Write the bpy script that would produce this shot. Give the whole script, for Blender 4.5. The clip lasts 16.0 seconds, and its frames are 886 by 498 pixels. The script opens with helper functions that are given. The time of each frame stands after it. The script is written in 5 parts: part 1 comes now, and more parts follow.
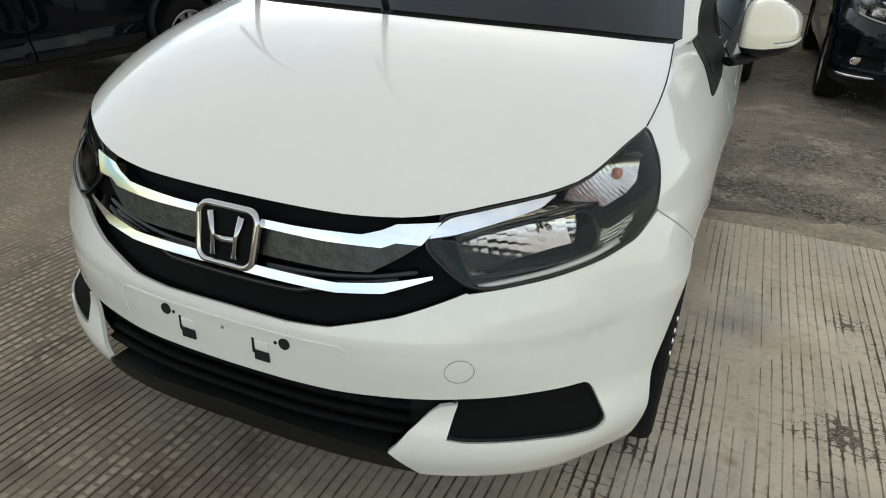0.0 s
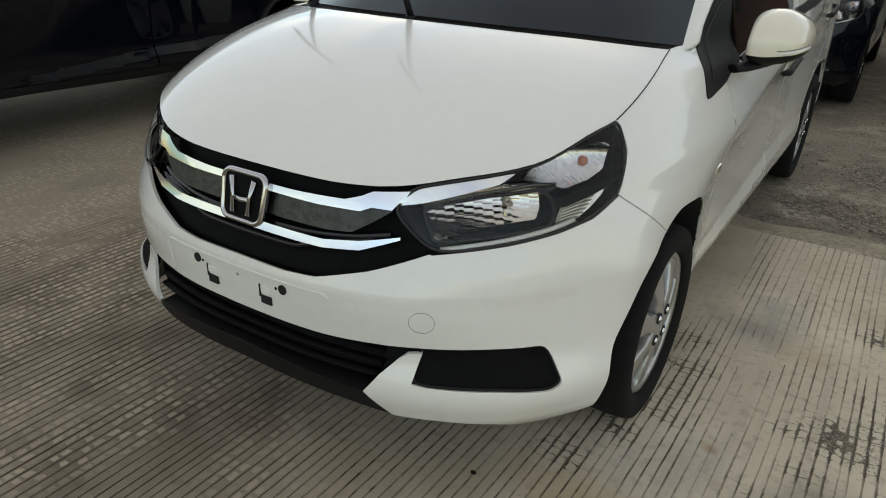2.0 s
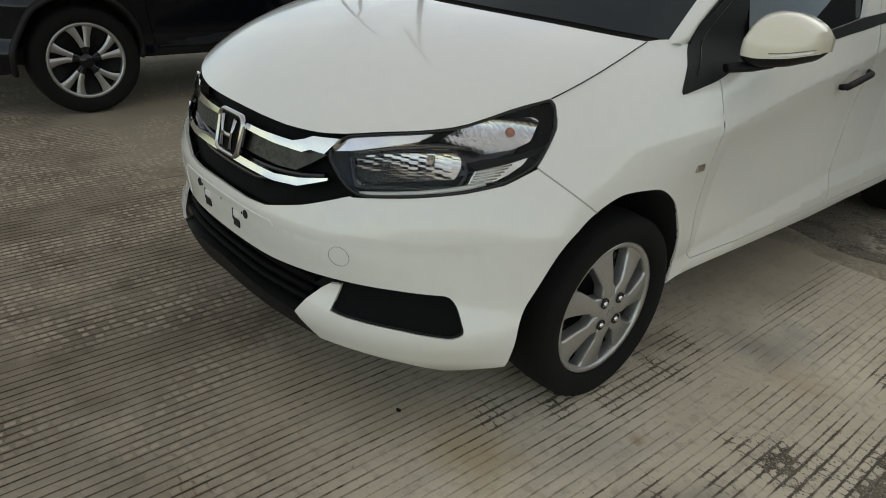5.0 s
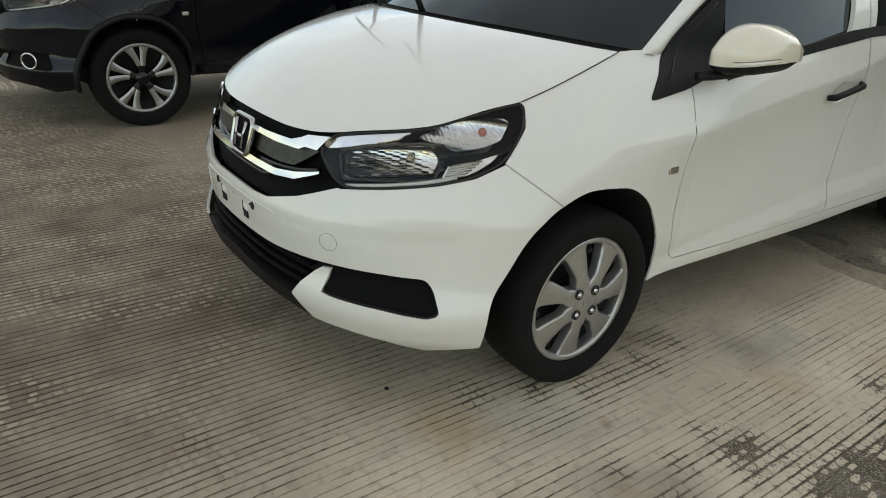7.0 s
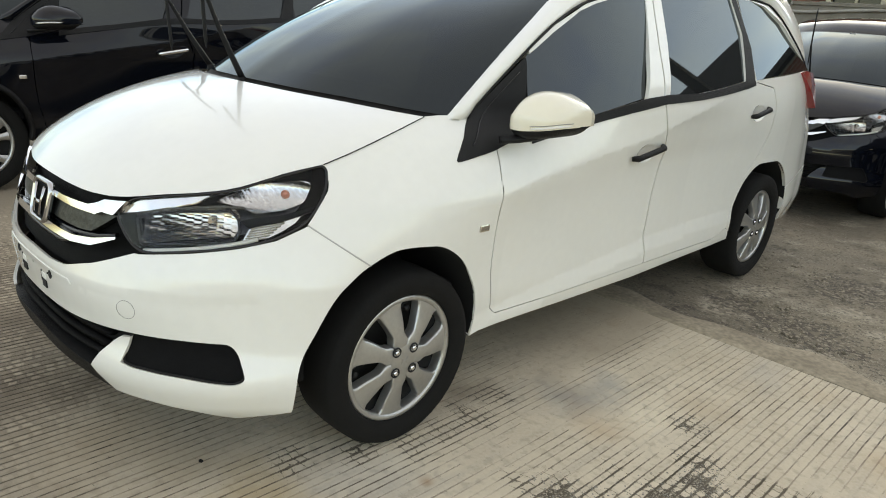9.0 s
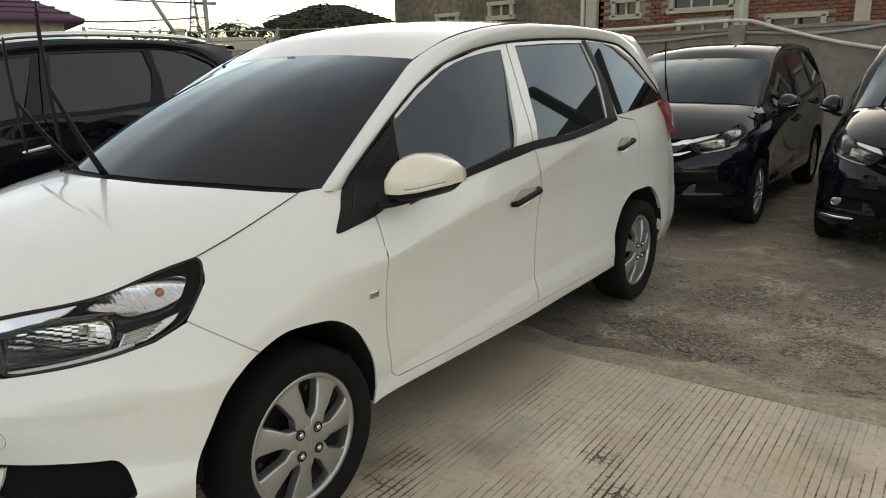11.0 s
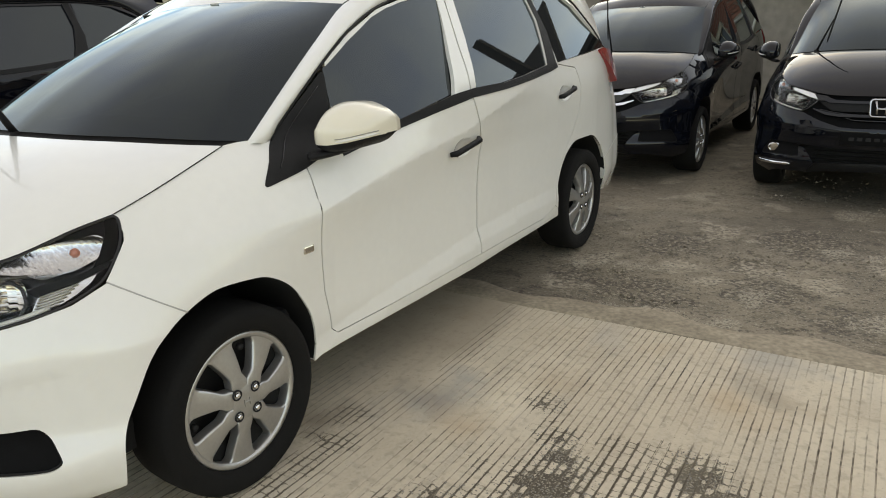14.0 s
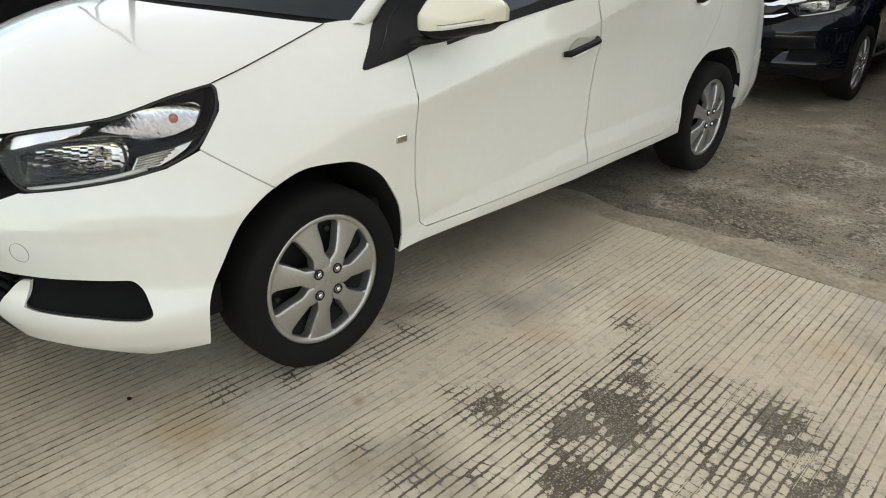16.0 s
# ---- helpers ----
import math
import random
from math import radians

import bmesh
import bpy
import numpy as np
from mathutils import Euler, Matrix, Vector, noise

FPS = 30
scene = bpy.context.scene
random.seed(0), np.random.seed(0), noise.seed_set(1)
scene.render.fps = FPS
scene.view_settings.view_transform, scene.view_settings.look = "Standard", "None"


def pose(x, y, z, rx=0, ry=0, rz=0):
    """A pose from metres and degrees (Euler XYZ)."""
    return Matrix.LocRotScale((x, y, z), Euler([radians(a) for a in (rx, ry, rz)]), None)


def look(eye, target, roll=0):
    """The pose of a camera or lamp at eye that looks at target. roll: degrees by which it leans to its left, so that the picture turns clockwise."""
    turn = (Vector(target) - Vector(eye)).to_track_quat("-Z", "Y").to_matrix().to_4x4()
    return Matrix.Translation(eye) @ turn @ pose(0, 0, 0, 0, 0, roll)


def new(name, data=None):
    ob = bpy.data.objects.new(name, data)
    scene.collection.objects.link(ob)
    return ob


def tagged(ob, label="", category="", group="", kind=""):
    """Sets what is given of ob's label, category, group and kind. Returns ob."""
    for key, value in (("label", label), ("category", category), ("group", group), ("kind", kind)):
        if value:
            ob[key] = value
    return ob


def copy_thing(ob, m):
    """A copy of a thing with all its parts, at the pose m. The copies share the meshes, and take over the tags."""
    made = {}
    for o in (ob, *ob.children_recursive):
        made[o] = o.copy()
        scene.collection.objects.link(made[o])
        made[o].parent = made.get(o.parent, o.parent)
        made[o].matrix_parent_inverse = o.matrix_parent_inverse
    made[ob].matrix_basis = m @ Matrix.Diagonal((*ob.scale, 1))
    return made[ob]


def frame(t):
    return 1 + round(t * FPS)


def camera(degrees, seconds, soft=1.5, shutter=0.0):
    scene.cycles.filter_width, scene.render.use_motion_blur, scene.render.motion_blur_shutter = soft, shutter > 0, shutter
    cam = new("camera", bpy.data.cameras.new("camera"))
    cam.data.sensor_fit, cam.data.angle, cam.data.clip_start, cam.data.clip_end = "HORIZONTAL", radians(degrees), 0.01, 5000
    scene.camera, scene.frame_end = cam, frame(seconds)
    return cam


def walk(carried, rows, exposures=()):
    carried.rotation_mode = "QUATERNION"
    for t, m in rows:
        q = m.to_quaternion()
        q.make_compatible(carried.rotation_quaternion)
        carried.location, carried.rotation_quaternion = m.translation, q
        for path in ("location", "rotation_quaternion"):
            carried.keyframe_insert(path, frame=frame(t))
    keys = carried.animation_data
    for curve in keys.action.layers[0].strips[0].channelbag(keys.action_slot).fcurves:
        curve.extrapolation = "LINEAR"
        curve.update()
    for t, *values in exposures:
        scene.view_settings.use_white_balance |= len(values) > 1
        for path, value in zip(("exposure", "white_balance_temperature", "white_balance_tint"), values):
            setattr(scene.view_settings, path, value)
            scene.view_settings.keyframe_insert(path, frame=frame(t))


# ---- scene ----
cam = camera(64.60, 16.0, 1.0)
PATH = [
    (0, (0.8488, -1.7455, 1.2928), (0.1728, -0.0791, 0.4175), 2.82),
    (0.5, (0.9100, -1.7578, 1.2876), (0.1692, -0.1152, 0.4197), 3.75),
    (1, (0.9861, -1.7981, 1.2820), (0.1382, -0.2079, 0.4145), 3.02),
    (1.5, (1.1072, -1.8611, 1.2931), (0.2211, -0.2856, 0.4371), 3.75),
    (2, (1.2127, -1.8134, 1.3011), (0.2475, -0.2791, 0.4557), 2.15),
    (2.5, (1.3241, -1.7236, 1.2986), (0.3202, -0.2192, 0.4448), 3.94),
    (3, (1.3769, -1.6825, 1.2896), (0.3350, -0.2170, 0.4139), 4.11),
    (3.5, (1.4215, -1.6738, 1.2924), (0.3621, -0.2612, 0.3531), 3.96),
    (3.7, (1.4668, -1.6944, 1.2840), (0.4964, -0.4401, 0.4325), 5.23),
    (5.8, (1.8889, -1.5168, 1.2988), (0.6120, -0.4769, 0.5719), 2.04),
    (6, (1.8926, -1.5159, 1.2995), (0.4734, -0.3578, 0.4965), 1.92),
    (6.5, (1.9593, -1.5272, 1.2883), (0.5206, -0.4018, 0.4737), 2.78),
    (7, (2.0797, -1.5419, 1.2970), (0.6263, -0.4359, 0.4819), 3.27),
    (7.5, (2.1561, -1.4998, 1.2959), (0.7262, -0.3657, 0.4778), 2.70),
    (8, (2.2276, -1.4198, 1.3036), (0.8350, -0.1816, 0.5775), 6.97),
    (8.5, (2.2526, -1.3881, 1.3125), (0.8921, -0.0856, 0.6398), 5.67),
    (8.7, (2.2489, -1.3789, 1.3126), (1.0451, -0.1794, 0.7192), 5.33),
    (10.8, (2.2960, -1.3251, 1.3433), (1.2118, 0.0450, 0.9104), -0.86),
    (11, (2.3019, -1.3158, 1.3610), (1.1460, 0.2418, 0.8735), -1.31),
    (11.5, (2.3163, -1.3012, 1.3554), (1.2648, 0.3359, 0.8927), -2.63),
    (12, (2.3197, -1.2890, 1.3368), (1.2999, 0.3468, 0.8038), -2.77),
    (12.5, (2.3181, -1.2838, 1.3357), (1.3088, 0.3612, 0.8110), -2.64),
    (13, (2.3263, -1.2747, 1.3345), (1.3442, 0.3857, 0.8065), -3.05),
    (13.5, (2.3313, -1.2656, 1.3301), (1.3694, 0.3986, 0.7780), -3.34),
    (14, (2.3238, -1.2534, 1.3209), (1.2915, 0.3498, 0.7175), -2.14),
    (14.5, (2.3217, -1.2184, 1.3077), (1.2302, 0.3015, 0.6017), -0.92),
    (15, (2.3271, -1.1924, 1.2960), (1.1750, 0.2532, 0.5326), 0.09),
    (15.5, (2.3458, -1.1779, 1.2858), (1.1534, 0.2082, 0.4754), 1.21),
    (16, (2.3607, -1.1674, 1.2788), (1.1265, 0.1602, 0.4335), 0.50),
]
EXPOSURE = [(0.0, 1.05, 8500, 11), (1.5, 0.88, 8600, 11), (3.0, 0.56, 8600, 11), (3.5, 0.58, 8600, 11), (6.0, 0.58, 8700, 11), (7.0, 0.84, 8700, 11), (7.5, 0.90, 8700, 11), (8.0, 0.94, 8700, 11), (8.5, 1.43, 8700, 11), (11.0, 0.90, 9200, 14), (12.5, 1.14, 9200, 14), (13.0, 1.15, 9200, 14), (14.5, 1.20, 9200, 14), (16.0, 1.31, 8900, 13)]
walk(cam, [(t, look(eye, target, roll)) for t, eye, target, roll in PATH], EXPOSURE)

# ---- light: late, low sun behind haze, a wide bright sky ----
world = bpy.data.worlds.new("sky")
scene.world = world
world.use_nodes = True
wn, wl = world.node_tree.nodes, world.node_tree.links
sky = wn.new("ShaderNodeTexSky")
sky.sky_type, sky.sun_disc = "NISHITA", False
sky.sun_elevation, sky.sun_rotation = radians(13), radians(-22)
sky.air_density, sky.dust_density, sky.ozone_density = 1.0, 1.0, 2.0
# thin cloud drawn over the sky
way, puff, thick, veil = (wn.new("ShaderNode" + k) for k in ("TexCoord", "TexNoise", "MapRange", "Mix"))
puff.inputs["Scale"].default_value, puff.inputs["Detail"].default_value = 3.4, 7
squash = wn.new("ShaderNodeMapping")
squash.inputs["Scale"].default_value = (1, 1.6, 2.2)
wl.new(way.outputs["Generated"], squash.inputs["Vector"]), wl.new(squash.outputs[0], puff.inputs["Vector"])
thick.inputs["From Min"].default_value, thick.inputs["From Max"].default_value = .38, .66
wl.new(puff.outputs["Fac"], thick.inputs["Value"])
veil.data_type, veil.blend_type = "RGBA", "MULTIPLY"
veil.inputs["Factor"].default_value = 1
tone = wn.new("ShaderNodeMix")
tone.data_type = "RGBA"
tone.inputs["A"].default_value, tone.inputs["B"].default_value = (.66, .81, .96, 1), (1.40, 1.23, 1.05, 1)
wl.new(thick.outputs[0], tone.inputs["Factor"])
wl.new(sky.outputs[0], veil.inputs["A"]), wl.new(tone.outputs["Result"], veil.inputs["B"])
cool = wn.new("ShaderNodeMix")
cool.data_type, cool.blend_type = "RGBA", "MULTIPLY"
cool.inputs["Factor"].default_value, cool.inputs["B"].default_value = 1, (.84, 1.0, 1.16, 1)
wl.new(veil.outputs["Result"], cool.inputs["A"]), wl.new(cool.outputs["Result"], wn["Background"].inputs[0])
wn["Background"].inputs[1].default_value = 0.125
sun = new("sun", bpy.data.lights.new("sun", "SUN"))
sun.data.energy, sun.data.angle, sun.data.color = 0.76, radians(178), (1.0, .95, .80)
sun.matrix_world = look((.9, -1.3, 6), (0, 0, 0))


# ---- materials ----
def material(name, colour, rough=.5, metal=0.0, coat=0.0, vary=0.0, scale=8.0, bump=0.0, bump_scale=200.0, trans=0.0, ior=1.5, tint=None, spec=.5):
    """A surface: base colour with patches of tint at two scales, roughness that varies with them, fine relief."""
    m = bpy.data.materials.new(name)
    m.use_nodes = True
    n, l = m.node_tree.nodes, m.node_tree.links
    p = n["Principled BSDF"]
    p.inputs["Base Color"].default_value = (*colour, 1)
    p.inputs["Roughness"].default_value, p.inputs["Metallic"].default_value = rough, metal
    p.inputs["Coat Weight"].default_value, p.inputs["Coat Roughness"].default_value = coat, .03
    p.inputs["Transmission Weight"].default_value, p.inputs["IOR"].default_value = trans, ior
    p.inputs["Specular IOR Level"].default_value, p.inputs["Coat IOR"].default_value = spec, 1.45
    c = n.new("ShaderNodeTexCoord")
    if vary:
        a, b = n.new("ShaderNodeTexNoise"), n.new("ShaderNodeTexNoise")
        a.inputs["Scale"].default_value, b.inputs["Scale"].default_value = scale, scale * 9
        a.inputs["Detail"].default_value, b.inputs["Detail"].default_value = 5, 3
        l.new(c.outputs["Object"], a.inputs["Vector"]), l.new(c.outputs["Object"], b.inputs["Vector"])
        add = n.new("ShaderNodeMath")
        add.operation = "MULTIPLY"
        l.new(a.outputs["Fac"], add.inputs[0]), l.new(b.outputs["Fac"], add.inputs[1])
        r = n.new("ShaderNodeMapRange")
        r.inputs["From Min"].default_value, r.inputs["From Max"].default_value = .14, .40
        l.new(add.outputs[0], r.inputs["Value"])
        mix = n.new("ShaderNodeMix")
        mix.data_type = "RGBA"
        mix.inputs["A"].default_value = (*(tint or [k * (1 - vary) for k in colour]), 1)
        mix.inputs["B"].default_value = (*colour, 1)
        l.new(r.outputs[0], mix.inputs["Factor"]), l.new(mix.outputs["Result"], p.inputs["Base Color"])
        r2 = n.new("ShaderNodeMapRange")
        r2.inputs["To Min"].default_value, r2.inputs["To Max"].default_value = min(1, rough * 1.25), rough * .9
        l.new(add.outputs[0], r2.inputs["Value"]), l.new(r2.outputs[0], p.inputs["Roughness"])
    if bump:
        t, u = n.new("ShaderNodeTexNoise"), n.new("ShaderNodeBump")
        t.inputs["Scale"].default_value, t.inputs["Detail"].default_value = bump_scale, 4
        u.inputs["Strength"].default_value, u.inputs["Distance"].default_value = bump, .004
        l.new(c.outputs["Object"], t.inputs["Vector"]), l.new(t.outputs["Fac"], u.inputs["Height"]), l.new(u.outputs[0], p.inputs["Normal"])
    return m


def pane(name, tint, clear, rough=.015, ior=1.5, sheen=(1, 1, 1)):
    m = bpy.data.materials.new(name)
    m.use_nodes = True
    n, l = m.node_tree.nodes, m.node_tree.links
    n.remove(n["Principled BSDF"])
    see, dark, shine = n.new("ShaderNodeBsdfTransparent"), n.new("ShaderNodeBsdfDiffuse"), n.new("ShaderNodeBsdfGlossy")
    see.inputs[0].default_value = dark.inputs[0].default_value = (*tint, 1)
    shine.inputs["Roughness"].default_value = rough
    shine.inputs[0].default_value = (*sheen, 1)
    a, b, fr = n.new("ShaderNodeMixShader"), n.new("ShaderNodeMixShader"), n.new("ShaderNodeFresnel")
    fr.inputs["IOR"].default_value = ior
    a.inputs[0].default_value = clear
    l.new(dark.outputs[0], a.inputs[1]), l.new(see.outputs[0], a.inputs[2])
    l.new(fr.outputs[0], b.inputs[0]), l.new(a.outputs[0], b.inputs[1]), l.new(shine.outputs[0], b.inputs[2])
    l.new(b.outputs[0], n["Material Output"].inputs["Surface"])
    return m


WHITE = material("white paint", (.80, .79, .745), .22, 0, 1.0, .03, 3)
CREAM_PAINT = material("cream white paint", (.80, .745, .61), .22, 0, 1.0, .03, 3)
WHITE_TRIM = material("white plastic", (.80, .79, .745), .3, 0, .6, .04, 6)
BLACK_PAINT = material("black paint", (.0036, .0048, .0085), .25, 0, 1.0, .3, 3, spec=0.0)
BLACK = material("black plastic", (.008, .008, .0085), .45, 0, 0, .3, 20, .25, 900, spec=.25)
GLOSS_BLACK = material("gloss black plastic", (.004, .0045, .006), .10, 0, .0)
UNDER = material("underbody", (.006, .006, .006), .9)
RUBBER = material("tyre rubber", (.0065, .0065, .0065), .8, 0, 0, .35, 14, .3, 400, tint=(.011, .0105, .0098), spec=.2)
SILVER = material("silver wheel paint", (.50, .50, .49), .30, .85, .3, .10, 10)
DARK_METAL = material("dark metal", (.03, .03, .032), .55, .6, 0, .3, 30)
BADGE = material("badge chrome", (.52, .52, .53), .10, 1.0)
CHROME = material("chrome", (.82, .82, .82), .06, 1.0)
SATIN = material("dull patterned metal", (.085, .087, .083), .34, 1.0, 0, .35, 40, .5, 60)
REFLECT = material("lamp reflector", (.78, .745, .69), .06, 1.0, 0, .2, 40, .12, 34)
BOWL = material("brushed bowl metal", (.74, .75, .77), .12, 1.0, 0, .3, 22, .10, 24)
BLANK = material("dull black blank", (.004, .004, .0045), .6, 0, 0, .3, 30, .3, 700, spec=.12)
VISOR = material("smoked brow metal", (.12, .115, .10), .18, .8, 0, .3, 30)
MARKER = material("ribbed marker plastic", (.80, .77, .69), .22, .4, .5, .15, 60)
JOINT = material("pale joint", (.42, .41, .385), .7)
SHUT = material("shaded joint", (.22, .215, .20), .8)
AMBER = material("amber bulb", (.68, .27, .19), .12, 0, .6)
RED = material("red lamp plastic", (.28, .008, .012), .12, 0, .8)
TINTED = pane("tinted window", (.012, .014, .016), .35, ior=1.68, sheen=(.89, .98, 1))
SCREEN = pane("tinted windscreen", (.011, .017, .023), .35, ior=1.47, sheen=(.89, .98, 1))
LENS = pane("clear lamp lens", (.97, .97, .96), 1.0, .01, 1.30)
SEAT = material("dark cabin", (.02, .02, .022), .8, 0, 0, .2, 12)


# ---- the car's body surface: a plan outline, pushed in or out by height ----
def spline(xs, ys, x):
    """Smooth curve through the knots (xs, ys), without overshoot."""
    xs, ys, x = np.asarray(xs, float), np.asarray(ys, float), np.asarray(x, float)
    h = np.diff(xs)
    d = np.diff(ys, axis=0) / (h if ys.ndim == 1 else h[:, None])
    m = np.empty_like(ys)
    m[0], m[-1] = d[0], d[-1]
    a, b = d[:-1], d[1:]
    w1, w2 = 2 * h[1:] + h[:-1], h[1:] + 2 * h[:-1]
    if ys.ndim > 1:
        w1, w2 = w1[:, None], w2[:, None]
    with np.errstate(divide="ignore", invalid="ignore"):
        m[1:-1] = np.where(a * b > 0, (w1 + w2) / (w1 / a + w2 / b), 0)
    i = np.clip(np.searchsorted(xs, x) - 1, 0, len(xs) - 2)
    t = np.clip((x - xs[i]) / h[i], 0, 1)
    hh = h[i]
    if ys.ndim > 1:
        t, hh = t[..., None], hh[..., None]
    return (2*t**3 - 3*t*t + 1) * ys[i] + (t**3 - 2*t*t + t) * hh * m[i] + (3*t*t - 2*t**3) * ys[i+1] + (t**3 - t*t) * hh * m[i+1]


PLAN = np.array([(0, -.815), (.25, -.803), (.45, -.748), (.60, -.648), (.70, -.530), (.772, -.37), (.815, -.18), (.836, .05), (.846, .35),
                 (.848, 1.0), (.848, 1.7), (.845, 2.3), (.836, 2.8), (.808, 3.2), (.73, 3.48), (.41, 3.60), (0, 3.62)])


def dense_plan():
    """The plan outline as a smooth, finely stepped curve: arc length, place, outward normal."""
    p = np.vstack((PLAN[1:2] * (-1, 1), PLAN, PLAN[-2:-1] * (-1, 1)))
    out = []
    for i in range(1, len(p) - 2):
        t = np.linspace(0, 1, 24, endpoint=False)[:, None]
        l = [np.hypot(*(p[k + 1] - p[k])) ** .5 for k in (i - 1, i, i + 1)]
        m1 = (p[i] - p[i-1]) / l[0] - (p[i+1] - p[i-1]) / (l[0] + l[1]) + (p[i+1] - p[i]) / l[1]
        m2 = (p[i+1] - p[i]) / l[1] - (p[i+2] - p[i]) / (l[1] + l[2]) + (p[i+2] - p[i+1]) / l[2]
        m1, m2 = m1 * l[1], m2 * l[1]
        out.append((2*t**3 - 3*t*t + 1) * p[i] + (t**3 - 2*t*t + t) * m1 + (3*t*t - 2*t**3) * p[i+1] + (t**3 - t*t) * m2)
    c = np.vstack(out + [p[-2:-1]])
    s = np.concatenate(([0], np.cumsum(np.hypot(*np.diff(c, axis=0).T))))
    g = np.gradient(c, s, axis=0)
    k = np.ones(9) / 9
    n = np.stack((-g[:, 1], g[:, 0]), 1) * -1
    n = np.stack([np.convolve(np.pad(n[:, j], 4, mode="edge"), k, "valid") for j in (0, 1)], 1)
    n[0], n[-1] = (0, -1), (0, 1)
    return s, c, n / np.hypot(*n.T)[:, None]


ARC, RING, OUT = dense_plan()
KNOT = ARC[::24]                      # arc length at each point of PLAN
LEVEL = (.15, .25, .33, .42, .52, .60, .66, .77, .875, .945, 1.02, 1.09, 1.25, 1.42, 1.52)
PUSH = {0: (-.09, -.02, .008, -.005, 0, -.02, -.045, -.085, -.15, -.25, -.33, -.4, -.5, -.6, -.7),
        2: (-.09, -.015, .012, -.01, 0, -.02, -.045, -.085, -.15, -.25, -.33, -.4, -.5, -.6, -.7),
        4: (-.07, .01, .035, .005, 0, -.005, -.02, -.06, -.125, -.18, -.28, -.35, -.4, -.5, -.6),
        6: (-.03, 0, .005, 0, .003, .008, .006, -.02, -.085, -.14, -.21, -.25, -.3, -.35, -.4),
        }
PUSH.update({
        8: (-.06, -.03, -.015, -.002, 0, .003, .005, .008, -.02, -.06, -.13, -.15, -.19, -.25, -.30),
        9: (-.06, -.03, -.008, -.002, 0, 0, 0, .0, .003, -.002, -.012, -.03, -.105, -.195, -.25),
        11: (-.06, -.03, -.008, -.002, 0, 0, 0, 0, .003, 0, -.008, -.025, -.095, -.185, -.24),
        12: (-.07, -.045, -.015, 0, 0, 0, 0, 0, 0, 0, -.005, -.02, -.08, -.17, -.23),
        14: (-.09, -.05, -.02, 0, 0, -.005, -.01, -.02, -.04, -.06, -.08, -.1, -.16, -.26, -.33),
        16: (-.1, -.05, -.01, 0, 0, -.005, -.01, -.03, -.05, -.07, -.09, -.11, -.18, -.28, -.36)})
STATION = [KNOT[i] for i in PUSH]
TABLE = np.array(list(PUSH.values()))


CREASE_Y, CREASE_Z = (0, .346, .496, .70, 1.008, 1.27, 1.57, 1.84, 2.04, 2.6), (.73, .781, .810, .839, .883, .922, .990, 1.046, 1.085, 1.15)
FOOT_Y, FOOT_Z = (.0, .39, .50, .67, 1.12, 1.42, 2.13), (.33, .356, .373, .393, .428, .455, .477)


def push(s, z):
    rows = np.stack([spline(LEVEL, r, z) for r in TABLE])          # stations x points
    s = np.asarray(s, float)
    i = np.clip(np.searchsorted(STATION, s) - 1, 0, len(STATION) - 2)
    a, b = np.asarray(STATION)[i], np.asarray(STATION)[i + 1]
    t = np.clip((s - a) / (b - a), 0, 1)
    j = np.arange(len(s))
    m = np.gradient(rows, STATION, axis=0)
    h = b - a
    d = (2*t**3 - 3*t*t + 1) * rows[i, j] + (t**3 - 2*t*t + t) * h * m[i, j] + (3*t*t - 2*t**3) * rows[i+1, j] + (t**3 - t*t) * h * m[i+1, j]
    y = np.interp(s, ARC, RING[:, 1])
    # the rising crease along the doors, hollow below it, coming out again above the sill
    on = np.clip((y - .02) / .40, 0, 1) * np.clip((2.80 - y) / 1.1, 0, 1) * (s < KNOT[13])
    zc = np.interp(y, CREASE_Y, CREASE_Z)
    zl = np.interp(y, FOOT_Y, FOOT_Z)
    f = np.clip((zc - z) / (zc - zl), 0, 1)
    d = d - on * (.038 * (1 - (1 - f) ** 3.0) - .25 * np.clip(zl - z, 0, .07) + .010 * (1 - np.exp(-np.clip(z - zc, 0, 1) / .06)) * np.clip((2.6 - y) / 1.3, 0, 1))
    # the bumper's face set back below a crease
    zb = .563 + .04 * (s - .23)
    step = np.clip((zb - z) / .03, 0, 1) * np.clip((z - .30) / .12, 0, 1) * np.clip((.885 - s) / .055, 0, 1)
    # flared lip in front of the wheel
    flare = .034 * np.exp(-((s - 1.03) / .14) ** 2) * np.clip((.74 - z) / .14, 0, 1)
    return d - .006 * step + flare


def body(s, z, off=0.0):
    """Places on the body at arc length s and height z, pushed out by off."""
    s, z = np.atleast_1d(np.asarray(s, float)), np.atleast_1d(np.asarray(z, float))
    d = push(s, z) + off
    x, y = np.interp(s, ARC, RING[:, 0]), np.interp(s, ARC, RING[:, 1])
    return np.stack((x + np.interp(s, ARC, OUT[:, 0]) * d, y + np.interp(s, ARC, OUT[:, 1]) * d, z), -1)


# ---- mesh tools ----
from mathutils.geometry import delaunay_2d_cdt


def part(name, me, mat, parent, label="", mirror=False):
    """Links a mesh (or bmesh) as one object under a thing or a part."""
    if isinstance(me, bmesh.types.BMesh):
        bm, me = me, bpy.data.meshes.new(name)
        bm.to_mesh(me)
        bm.free()
    me.materials.clear()
    me.materials.append(mat)
    ob = new(name, me)
    ob.parent = parent
    if label:
        ob["label"] = label
    return ob


